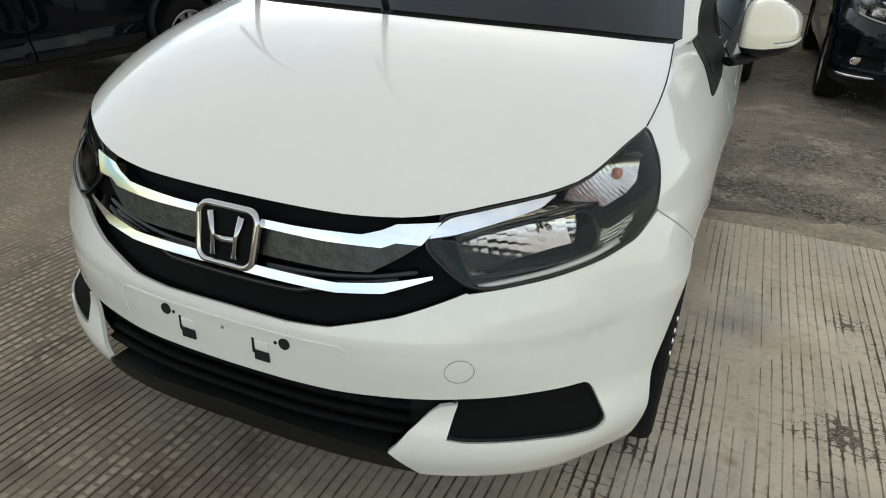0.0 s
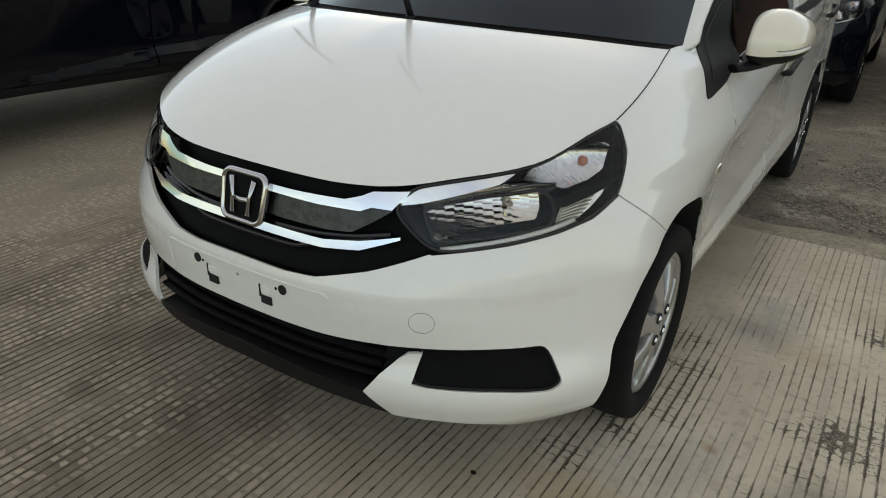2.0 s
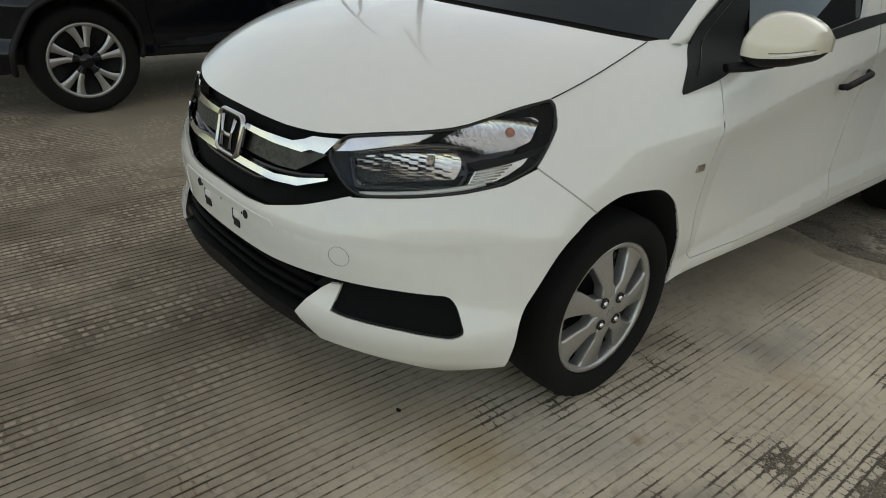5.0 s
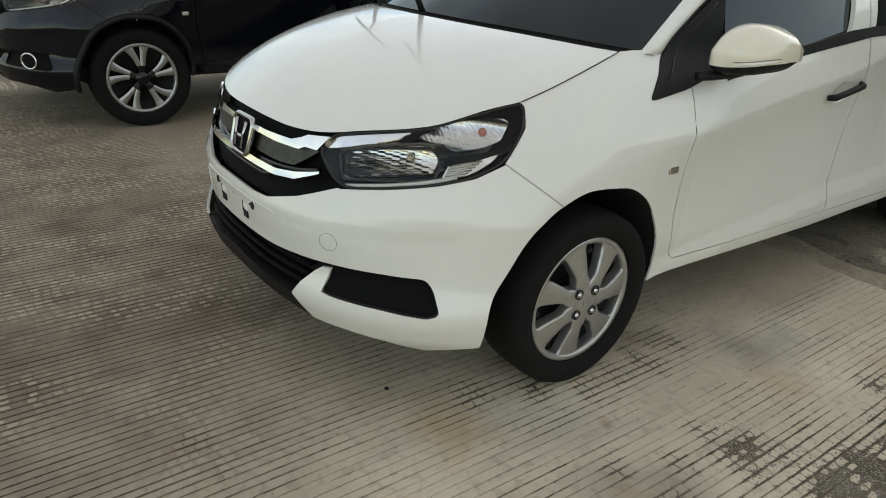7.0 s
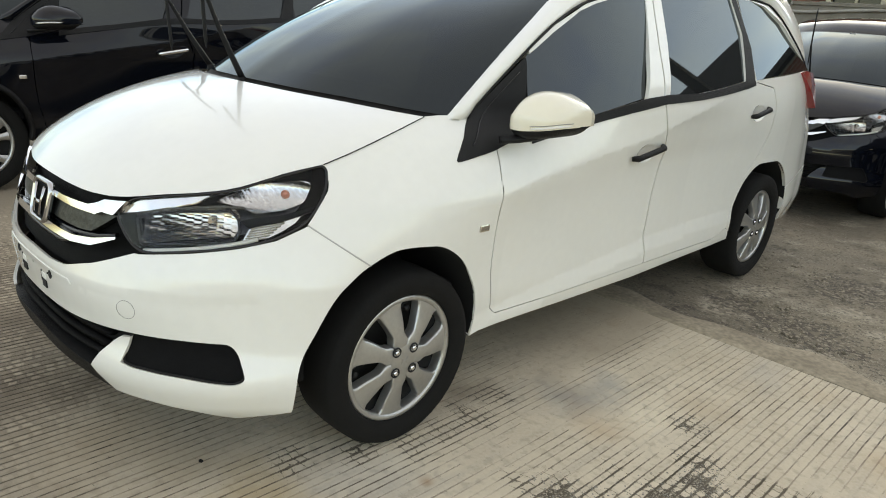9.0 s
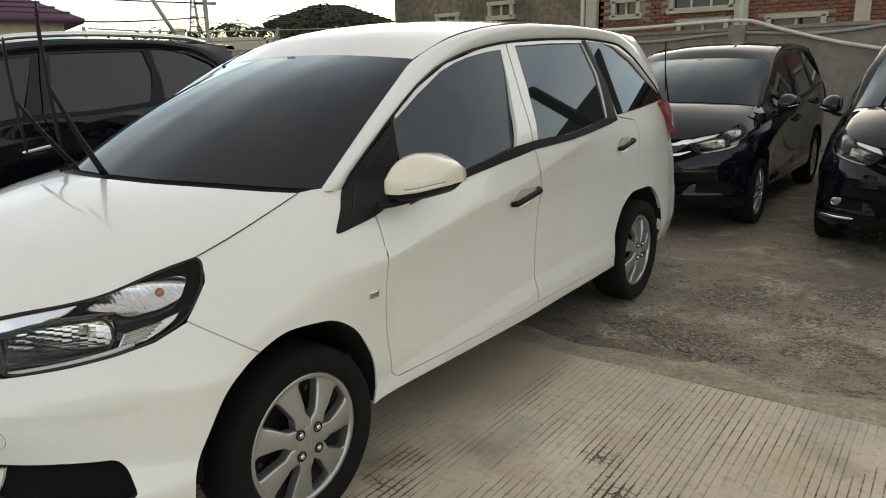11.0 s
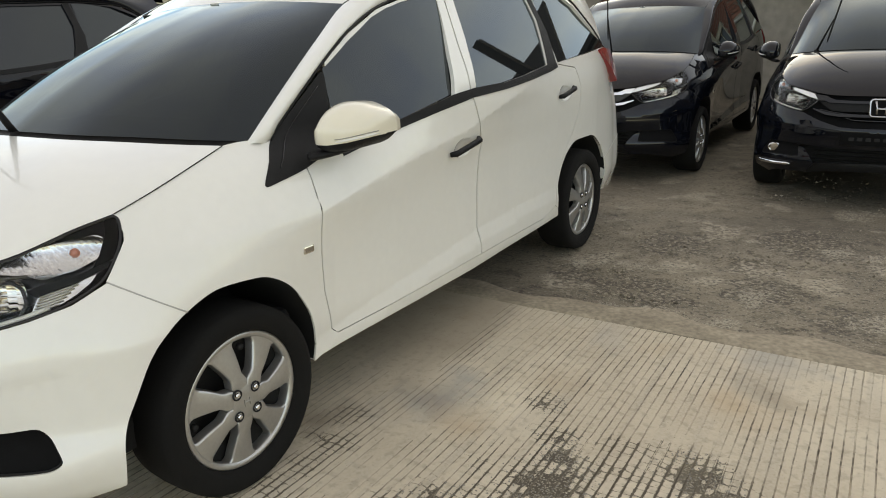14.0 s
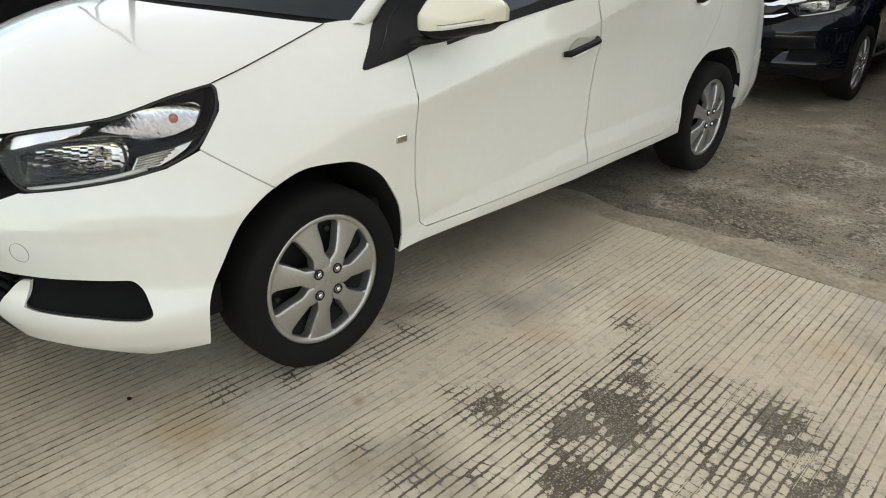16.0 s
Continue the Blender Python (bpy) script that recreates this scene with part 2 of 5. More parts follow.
def grow(pts, step=.02):
    """A closed outline through control points, rounded by cutting corners twice, stepped finely."""
    p = np.asarray(pts, float)
    n = np.linalg.norm(np.roll(p, -1, 0) - p, axis=1)
    out = []
    for a, b, d in zip(p, np.roll(p, -1, 0), n):
        k = max(1, int(d / step))
        out += [a + (b - a) * t / k for t in range(k)]
    return np.array(out)


def smooth_open(pts, step=.02):
    """An open line through control points as a spline."""
    p = np.asarray(pts, float)
    s = np.concatenate(([0], np.cumsum(np.linalg.norm(np.diff(p, axis=0), axis=1))))
    k = max(2, int(s[-1] / step))
    return spline(s, p, np.linspace(0, s[-1], k + 1))


def soften(pts, r=.012):
    """Rounds the corners of a closed outline."""
    p, out = np.asarray(pts, float), []
    for a, b, c in zip(np.roll(p, 1, 0), p, np.roll(p, -1, 0)):
        u, v = a - b, c - b
        lu, lv = np.linalg.norm(u), np.linalg.norm(v)
        k = min(r, lu * .45, lv * .45)
        if lu < 1e-6 or lv < 1e-6 or k < .001:
            out.append(b)
            continue
        q, w = b + u / lu * k, b + v / lv * k
        out += [(1 - t) ** 2 * q + 2 * t * (1 - t) * b + t * t * w for t in (0, .33, .67, 1)]
    return np.array(out)


def inside(poly, pts):
    x, y = pts[:, 0], pts[:, 1]
    r = np.zeros(len(pts), bool)
    for (x1, y1), (x2, y2) in zip(poly, np.roll(poly, -1, 0)):
        c = (y1 > y) != (y2 > y)
        with np.errstate(divide="ignore", invalid="ignore"):
            r ^= c & (x < (x2 - x1) * (y - y1) / (y2 - y1) + x1)
    return r


def panel(outline, holes=(), off=0.0, grid=.035, fold=.014, place=body, both=False, side=1, lines=()):
    """A sheet cut from a surface along outlines in the surface's own two coordinates, its rim folded inwards.
    side -1: mirrored to the car's other side; both: the two halves in one mesh; lines: creases that the mesh follows."""
    loops = [grow(outline)] + [grow(h) for h in holes]
    lo, hi = loops[0].min(0), loops[0].max(0)
    nx, ny = (max(2, int((hi[k] - lo[k]) / grid)) for k in (0, 1))
    g = np.stack(np.meshgrid(np.linspace(lo[0], hi[0], nx + 1), np.linspace(lo[1], hi[1], ny + 1)), -1).reshape(-1, 2)
    keep = inside(loops[0], g)
    for h in loops[1:]:
        keep &= ~inside(h, g)
    allrim = np.vstack(loops)
    g = g[keep]
    if len(g):
        near = np.min(np.abs(g[:, None, :] - allrim[None]).max(2), 1)
        g = g[near > grid * .35]
    crease = []
    for ln in lines:
        q = np.asarray(ln, float)
        ok = inside(loops[0], q)
        for h in loops[1:]:
            ok &= ~inside(h, q)
        ok &= np.min(np.linalg.norm(q[:, None, :] - allrim[None], axis=2), 1) > .005
        crease.append((q, ok))
        if len(g) and ok.any():
            g = g[np.min(np.linalg.norm(g[:, None, :] - q[ok][None], axis=2), 1) > grid * .45]
    verts, edges, k = [], [], 0
    for lp in loops:
        verts += [Vector(q) for q in lp]
        edges += [(k + i, k + (i + 1) % len(lp)) for i in range(len(lp))]
        k += len(lp)
    for q, ok in crease:
        at = {}
        for i in np.flatnonzero(ok):
            at[i] = k
            verts.append(Vector(q[i]))
            k += 1
        edges += [(at[i], at[i + 1]) for i in at if i + 1 in at]
    verts += [Vector(q) for q in g]
    v2, e2, f2, ov, oe, of = delaunay_2d_cdt(verts, edges, [], 0, 1e-6)
    p2 = np.array([tuple(q) for q in v2])
    cen = np.array([p2[list(f)].mean(0) for f in f2])
    ok = inside(loops[0], cen)
    for h in loops[1:]:
        ok &= ~inside(h, cen)
    tris = [tuple(f) for f, o in zip(f2, ok) if o]
    P = place(p2[:, 0], p2[:, 1], off)
    e = 1e-3
    N = np.cross(place(p2[:, 0] + e, p2[:, 1], off) - P, place(p2[:, 0], p2[:, 1] + e, off) - P)
    N /= np.maximum(np.linalg.norm(N, axis=1), 1e-12)[:, None]
    # winding
    a, b, c = (np.array([t[i] for t in tris]) for i in range(3))
    w = np.sum(np.cross(P[b] - P[a], P[c] - P[a]) * N[a], 1)
    tris = [t if k >= 0 else t[::-1] for t, k in zip(tris, w)]
    V, NN, F = list(P), list(N), list(tris)
    if fold:
        seen = {}
        for t in tris:
            for i in range(3):
                seen[(t[i], t[(i + 1) % 3])] = 1
        for (i, j) in list(seen):
            if (j, i) not in seen:
                q = len(V)
                tang = P[j] - P[i]
                nn = np.cross(tang, N[i])
                nn = nn / max(np.linalg.norm(nn), 1e-12)
                V += [P[i], P[j], P[j] - N[j] * fold, P[i] - N[i] * fold]
                NN += [nn] * 4
                F.append((q, q + 3, q + 2, q + 1))
    V, NN = np.array(V), np.array(NN)
    if both or side < 0:
        k = len(V)
        V2, N2, F2 = V * (-1, 1, 1), NN * (-1, 1, 1), [f[::-1] for f in F]
        if both:
            V, NN, F = np.vstack((V, V2)), np.vstack((NN, N2)), F + [tuple(i + k for i in f) for f in F2]
        else:
            V, NN, F = V2, N2, F2
    me = bpy.data.meshes.new("panel")
    me.from_pydata(V.tolist(), [], F)
    me.polygons.foreach_set("use_smooth", [True] * len(me.polygons))
    me.normals_split_custom_set_from_vertices(NN.tolist())
    return me


def sheet(rows, thick=0.0, side=1, both=False, close=False):
    """A smooth sheet through rows of points (an array of rows x columns x 3)."""
    r = np.asarray(rows, float)
    sets = [r] if side > 0 and not both else ([r * (-1, 1, 1)] if not both else [r, r * (-1, 1, 1)])
    bm = bmesh.new()
    for k, q in enumerate(sets):
        flip = (q is not r)
        vs = [[bm.verts.new(c) for c in row] for row in q]
        for a, b in zip(vs, vs[1:]):
            idx = range(len(a) if close else len(a) - 1)
            for i in idx:
                j = (i + 1) % len(a)
                f = (a[i], a[j], b[j], b[i])
                bm.faces.new(f[::-1] if flip else f).smooth = True
    bmesh.ops.remove_doubles(bm, verts=bm.verts, dist=1e-5)
    if thick:
        geo = bmesh.ops.solidify(bm, geom=bm.faces[:], thickness=thick)
        for f in bm.faces:
            f.smooth = True
    return bm


def tube(path, r, sides=8, closed=False, flat=1.0):
    """A round bar along a path; r may be one radius or one for each point."""
    p = np.asarray(path, float)
    n = len(p)
    rr = np.broadcast_to(np.asarray(r, float), (n,))
    bm = bmesh.new()
    rings, ref = [], None
    for i in range(n):
        t = (p[(i + 1) % n] - p[i - 1]) if closed else p[min(i + 1, n - 1)] - p[max(i - 1, 0)]
        t = t / max(np.linalg.norm(t), 1e-9)
        ref = np.array((0, 0, 1.0)) if ref is None and abs(t[2]) < .9 else (np.array((1.0, 0, 0)) if ref is None else ref)
        u = ref - t * (ref @ t)
        u /= max(np.linalg.norm(u), 1e-9)
        v = np.cross(t, u)
        ref = u
        rings.append([bm.verts.new(p[i] + rr[i] * (u * math.cos(a) + flat * v * math.sin(a))) for a in np.linspace(0, 2 * math.pi, sides, endpoint=False)])
    for k in range(n if closed else n - 1):
        a, b = rings[k], rings[(k + 1) % n]
        for i in range(sides):
            bm.faces.new((a[i], a[(i + 1) % sides], b[(i + 1) % sides], b[i])).smooth = True
    if not closed:
        bm.faces.new(rings[0][::-1]), bm.faces.new(rings[-1])
    bmesh.ops.recalc_face_normals(bm, faces=bm.faces)
    return bm


def block(size, at=(0, 0, 0), bevel=.004, turn=None, seg=2, bm=None):
    """A box with worn, rounded edges."""
    b = bm or bmesh.new()
    g = bmesh.ops.create_cube(b, size=1)
    m = Matrix.Translation(at) @ (turn or Matrix()) @ Matrix.Diagonal((*size, 1))
    bmesh.ops.transform(b, matrix=m, verts=g["verts"])
    if bevel:
        es = list({e for v in g["verts"] for e in v.link_edges})
        bmesh.ops.bevel(b, geom=es, offset=bevel, segments=seg, affect="EDGES", profile=.6)
    return b


def lathe(profile, n=48, axis="x"):
    """Turns a profile of (distance along the axle, radius) round it."""
    bm = bmesh.new()
    rings = []
    for d, r in profile:
        rings.append([bm.verts.new((d, r * math.cos(a), r * math.sin(a))) for a in np.linspace(0, 2 * math.pi, n, endpoint=False)])
    for a, b in zip(rings, rings[1:]):
        for i in range(n):
            bm.faces.new((a[i], b[i], b[(i + 1) % n], a[(i + 1) % n])).smooth = True
    bmesh.ops.recalc_face_normals(bm, faces=bm.faces)
    return bm


# ---- outlines of the car's panels: (arc length round the plan, height) ----
LAMP = [(.408, .742), (.455, .788), (.569, .807), (.693, .823), (.788, .835), (.858, .852), (.961, .877), (1.085, .899),
        (1.063, .837), (1.027, .796), (.990, .757), (.907, .721), (.809, .701), (.687, .684), (.512, .660)]
LAMP = [tuple(v) for v in soften(LAMP, .05)]
NOSE = [(0, .778), (.231, .778), (.354, .783), (.450, .794), (.569, .813), (.693, .828), (.788, .841), (.867, .859), (.971, .884), (1.072, .900)]
SEAM = [(1.072, .900), (1.173, .928), (1.301, .965), (1.468, 1.013)]
ARCH = [(.942, .224), (.949, .338), (1.004, .471), (1.071, .579), (1.167, .635), (1.278, .664), (1.404, .653), (1.524, .593), (1.597, .507),
        (1.632, .437), (1.650, .333), (1.633, .278)]
ARCH_REAR = [(3.638, .293), (3.602, .435), (3.690, .609), (3.858, .686), (4.048, .684), (4.247, .593), (4.341, .462), (4.360, .357), (4.357, .308)]
MOUTH = [(0, .570), (.147, .569), (.237, .575), (.367, .610), (.507, .659)]
SAIL = [(1.507, .886), (1.617, .994), (1.735, 1.077), (1.915, 1.206), (1.892, 1.062), (1.861, .954), (1.758, .935), (1.681, .914)]
GLASS_F = [(1.924, 1.206), (2.070, 1.287), (2.241, 1.365), (2.348, 1.397), (2.453, 1.420), (2.596, 1.441), (2.727, 1.454), (2.683, 1.352), (2.636, 1.259), (2.535, 1.063),
           (2.193, 1.006), (1.870, .961)]
GLASS_R = [(2.862, 1.472), (3.211, 1.489), (3.579, 1.499), (3.585, 1.340), (3.538, 1.225), (3.480, 1.119), (3.213, 1.093), (2.946, 1.075), (2.701, 1.074), (2.789, 1.268)]
GLASS_Q = [(3.648, 1.507), (3.820, 1.502), (3.965, 1.485), (4.148, 1.413), (4.272, 1.312), (4.46, 1.170), (4.155, 1.155), (3.843, 1.136), (3.597, 1.121), (3.638, 1.280)]
EAVE = [(1.636, 1.006), (1.787, 1.124), (1.922, 1.223), (2.080, 1.316), (2.291, 1.399), (2.559, 1.458), (2.804, 1.487), (3.127, 1.507),
        (3.611, 1.520), (4.018, 1.497), (4.174, 1.427), (4.299, 1.324), (4.51, 1.186)]
DOOR_FRONT = [(1.698, .926), (1.690, .835), (1.691, .742), (1.696, .642), (1.709, .498), (1.741, .352), (1.766, .329)]
DOOR_MID = [(2.793, 1.480), (2.716, 1.267), (2.654, 1.056), (2.690, .951), (2.753, .829), (2.739, .642), (2.733, .459), (2.753, .330)]
DOOR_REAR = [(3.430, .331), (3.571, .369), (3.579, .461), (3.665, .627), (3.779, .725), (3.866, .847), (3.881, .984), (3.829, 1.082), (3.620, 1.113), (3.628, 1.275), (3.615, 1.514)]
GAP = .0050
# lines along which the sheet metal is creased
LINE_S = np.arange(1.30, 4.2, .012)
LINE_Y = np.interp(LINE_S, ARC, RING[:, 1])
CREASES = [np.stack((LINE_S, np.interp(LINE_Y, CREASE_Y, CREASE_Z)), 1), np.stack((LINE_S, np.interp(LINE_Y, FOOT_Y, FOOT_Z)), 1)]
FRONT_S = np.arange(.01, .90, .012)
FACE = [np.stack((FRONT_S, .563 + .04 * (FRONT_S - .23)), 1), np.stack((FRONT_S, .533 + .04 * (FRONT_S - .23)), 1)]


def bend(line, a, b, step=.015):
    """The smooth line through the knots, from knot a to knot b."""
    q = np.asarray(line, float)
    s = np.concatenate(([0], np.cumsum(np.linalg.norm(np.diff(q, axis=0), axis=1))))
    k = max(2, int(abs(s[b] - s[a]) / step))
    return [tuple(v) for v in spline(s, q, np.linspace(s[a], s[b], k + 1))]


def soft_chain(pts, r):
    """Rounds the inner corners of an open line."""
    q = soften(pts, r)
    keep = [tuple(v) for v in q if min(np.hypot(*(v - np.array(pts[0]))), np.hypot(*(v - np.array(pts[-1])))) > r * 1.05]
    return [pts[0]] + keep + [pts[-1]]


def shift(line, ds, dz=0):
    return [(a + ds, b + dz) for a, b in line]


def curve3(line, off=0.0, step=.03):
    p = smooth_open(line, step)
    return body(p[:, 0], p[:, 1], off)


def along(rows, n):
    """n points evenly spaced on a 3D line."""
    r = np.asarray(rows, float)
    s = np.concatenate(([0], np.cumsum(np.linalg.norm(np.diff(r, axis=0), axis=1))))
    return np.stack([np.interp(np.linspace(0, s[-1], n), s, r[:, k]) for k in range(3)], 1)


# the glasshouse and bonnet are spanned between their edge lines
SCREEN_FOOT = [(0, -.105, 1.058), (.25, -.075, 1.054), (.45, .010, 1.044), (.61, .115, 1.028), (.69, .218, 1.014)]
SCREEN_HEAD = [(0, .778, 1.444), (.20, .786, 1.441), (.40, .812, 1.430), (.585, .842, 1.415)]
HOOD_REAR = [(0, -.150, 1.052), (.25, -.120, 1.048), (.45, -.040, 1.038), (.61, .065, 1.023), (.682, .137, 1.014)]
RAIL = [(.69, .218, 1.014), (.665, .36, 1.110), (.640, .503, 1.205), (.61, .68, 1.318), (.585, .842, 1.415), (.600, 1.07, 1.501), (.600, 1.41, 1.557),
        (.598, 1.75, 1.578), (.592, 2.2, 1.582), (.582, 2.7, 1.572), (.565, 3.05, 1.555)]


def curve_of(pts, n):
    p = np.asarray(pts, float)
    s = np.concatenate(([0], np.cumsum(np.linalg.norm(np.diff(p, axis=0), axis=1))))
    return spline(s, p, np.linspace(0, s[-1], n))


def hood_mesh():
    n, m = 26, 22
    f = curve3(NOSE, .004, .01)
    # the nose edge, then the seam, as one boundary: front by share of width
    front, rear, seam = along(f, n), curve_of(HOOD_REAR, n), along(curve3(SEAM, .002, .01), m)
    rows = []
    for j, v in enumerate(np.linspace(0, 1, m)):
        w = 1 - (1 - v) ** 1.35
        row = []
        for i, u in enumerate(np.linspace(0, 1, n)):
            q = front[i] * (1 - w) + rear[i] * w
            edge = seam[j] - (front[-1] * (1 - w) + rear[-1] * w)
            q = q + edge * u ** 3
            q = q + np.array((0, -.02, .050)) * (1 - u ** 2.6) * (4 * w * (1 - w)) ** .9 * (1 - .25 * w)
            row.append(q)
        rows.append(row)
    return sheet(rows, both=True)


def screen_mesh(off=0.0, n=18, m=14):
    foot, head = curve_of(SCREEN_FOOT, n), curve_of(SCREEN_HEAD, n)
    edge = along(curve_of(RAIL[:5], 40), m)
    rows = []
    for j, v in enumerate(np.linspace(0, 1, m)):
        rows.append([foot[i] * (1 - v) + head[i] * v + (edge[j] - foot[-1] * (1 - v) - head[-1] * v) * u ** 3
                     + np.array((0, -.03, .03)) * (1 - u ** 3) * 4 * v * (1 - v) + np.array((0, -.6, .8)) * off for i, u in enumerate(np.linspace(0, 1, n))])
    return sheet(rows, both=True)


def roof_mesh():
    n, head = 18, curve_of(SCREEN_HEAD, 18)
    tail = curve_of([(0, 3.20, 1.588), (.3, 3.18, 1.580), (.565, 3.05, 1.555)], n)
    edge = along(curve_of(RAIL[4:], 60), 26)
    rows = []
    for j, v in enumerate(np.linspace(0, 1, 26)):
        rise = .135 * np.sin(np.pi * v ** .62) ** .9 * (1 - .35 * v)
        rows.append([head[i] * (1 - v) + tail[i] * v + (edge[j] - head[-1] * (1 - v) - tail[-1] * v) * u ** 3 + np.array((0, 0, rise)) * (1 - u ** 3)
                     for i, u in enumerate(np.linspace(0, 1, n))])
    return sheet(rows, both=True)


def rail_mesh(side):
    """The white side frame from the windscreen pillar along the roof, down to the door tops."""
    n = 60
    a = along(curve_of(RAIL, 120), n)
    b = along(curve3(EAVE, .002, .015), n)
    # match the two lines by their fore-and-aft place
    t = np.linspace(0, 1, n)
    ya = a[:, 1]
    b2 = curve3(EAVE, .002, .005)
    k = np.linspace(b2[0, 1], b2[-1, 1], n)
    share = (k - k[0]) / (k[-1] - k[0])
    yy = ya[0] + share ** 1.0 * (3.05 - ya[0])
    top = np.stack([np.interp(yy, ya, a[:, c]) for c in range(3)], 1)
    low = np.stack([np.interp(k, b2[:, 1], b2[:, c]) for c in range(3)], 1)
    rows = []
    for w in np.linspace(0, 1, 7):
        mid = np.array((.022, 0, .016)) * 4 * w * (1 - w)
        rows.append(top * (1 - w) + low * w + mid)
    rows.append(low + np.array((-.012, 0, -.004)))
    # carried on a little into the wing at its foot
    rows = [np.vstack(([r[0] - (r[1] - r[0]) / np.linalg.norm(r[1] - r[0]) * .022 + np.array((-.016, 0, -.006))], r)) for r in (np.asarray(q) for q in rows)]
    return sheet(rows[::-1], side=side)


def wheel(parent, at, r, cap, kind, side):
    """A wheel on its axle: tyre, cover or alloy spokes, bolts, dark drum behind."""
    w = new("wheel")
    w.parent, w.matrix_local = parent, Matrix.Translation(at) @ Matrix.Diagonal((side, 1, 1, 1))
    k = r / .288
    prof = [(-.16, cap * .96), (-.17, cap * 1.05), (-.165, r * .93), (-.14, r * .985), (-.09, r), (-.03, r), (.012, r * .988), (.027, r * .962), (.033, r * .91),
            (.034, r * .84), (.028, cap * 1.07), (.020, cap * 1.02), (.006, cap)]
    part("tyre", lathe(prof, 72), RUBBER, w, "black rubber tyre")
    drum = part("drum", lathe([(-.10, .001), (-.06, .02), (-.058, cap * .6), (-.03, cap * .72), (-.03, cap * .98), (-.005, cap)], 40), UNDER, w, "dark drum behind the wheel cover")
    rim = part("rim", lathe([(-.03, cap * .93), (.006, cap * .905), (.013, cap * .93), (.016, cap * .985), (.010, cap * 1.01), (-.004, cap * 1.01)], 72), SILVER, w)
    if kind == "cover":
        n = 7
        for i in range(n):
            a0 = 2 * math.pi * i / n + .02
            rows = []
            for t in np.linspace(0, 1, 22):
                u = .20 + .755 * t
                # flat blades that run together round the hub and flare into the rim
                w = min(1, max(0, (u - .31) / .16))
                half = .46 - (.46 - .238) * (w * w * (3 - 2 * w)) ** .8 + .12 * max(0, (u - .84) / .115) ** 2
                lift = .008 + .018 * math.sin(math.pi * (1 - t) * .5) ** 1.3
                tw = a0 + .07 * t * t
                row = []
                for q, hgt in ((-1, -.034), (-.985, -.006), (-.94, -.001), (-.80, .0006), (.0, .0012), (.80, .0006), (.94, -.001), (.985, -.006), (1, -.034)):
                    row.append((lift + hgt, cap * u * math.cos(tw + q * half), cap * u * math.sin(tw + q * half)))
                rows.append(row)
            part("spoke", sheet(rows[::-1]), SILVER, rim)
        for a in (2.62, 3.28, 1.30):                 # balance weights and nuts of the steel wheel behind the cover
            b = lathe([(-.030, .011), (-.018, .010), (-.016, .006), (-.016, .0004)], 8)
            bmesh.ops.translate(b, verts=b.verts, vec=(0, math.cos(a) * cap * .74, math.sin(a) * cap * .74))
            part("nut", b, DARK_METAL, drum)
        hub = part("hub_cap", lathe([(.0, cap * .30), (.022, cap * .29), (.027, cap * .24), (.029, cap * .12), (.029, .0005)], 40), SILVER, rim)
        for i in range(4):
            a = math.pi / 4 + i * math.pi / 2 - .03
            c = np.array((0, math.cos(a), math.sin(a))) * cap * .235
            b = lathe([(.020, .0165), (.031, .0165), (.031, .0125), (.024, .012), (.024, .0005)], 16)
            bmesh.ops.translate(b, verts=b.verts, vec=c)
            part("bolt_well", b, DARK_METAL, hub)
            b = lathe([(.022, .009), (.034, .0085), (.036, .006), (.036, .0003)], 6)
            bmesh.ops.translate(b, verts=b.verts, vec=c)
            part("bolt", b, CHROME, hub)
        part("emblem", block((.003, .020, .004), (.030, 0, .0), .001), SILVER, hub)
        b = block((.003, .004, .024), (.030, -.010, 0), .001)
        block((.003, .004, .024), (.030, .010, 0), .001, bm=b)
        part("emblem", b, SILVER, hub)
    else:
        for i in range(5):
            a0 = 2 * math.pi * i / 5 + .3
            for fork in (-1, 1):
                rows, face = [], []
                for t in np.linspace(0, 1, 9):
                    rad = cap * (.18 + .78 * t)
                    c = a0 + fork * (.13 + .13 * t ** 1.5) + .12 * t
                    half = .20 * (1 - t) ** 2 + .085 + .09 * t * t
                    lift = .012 - .010 * t
                    rows.append([(lift + h, rad * math.cos(c + q * half), rad * math.sin(c + q * half)) for q, h in ((-1, -.03), (-.9, 0), (.9, 0), (1, -.03))])
                    if t > .2:
                        face.append([(lift + h, rad * math.cos(c + q * half), rad * math.sin(c + q * half)) for q, h in ((-.88, -.002), (-.82, .003), (.86, .003), (.90, -.002))])
                spoke = part("spoke", sheet(rows[::-1]), GLOSS_BLACK, rim)
                part("spoke_face", sheet(face[::-1]), SILVER, spoke, "machined silver face")
        part("hub_cap", lathe([(.0, cap * .2), (.016, cap * .19), (.018, .0005)], 28), GLOSS_BLACK, rim)
    return w


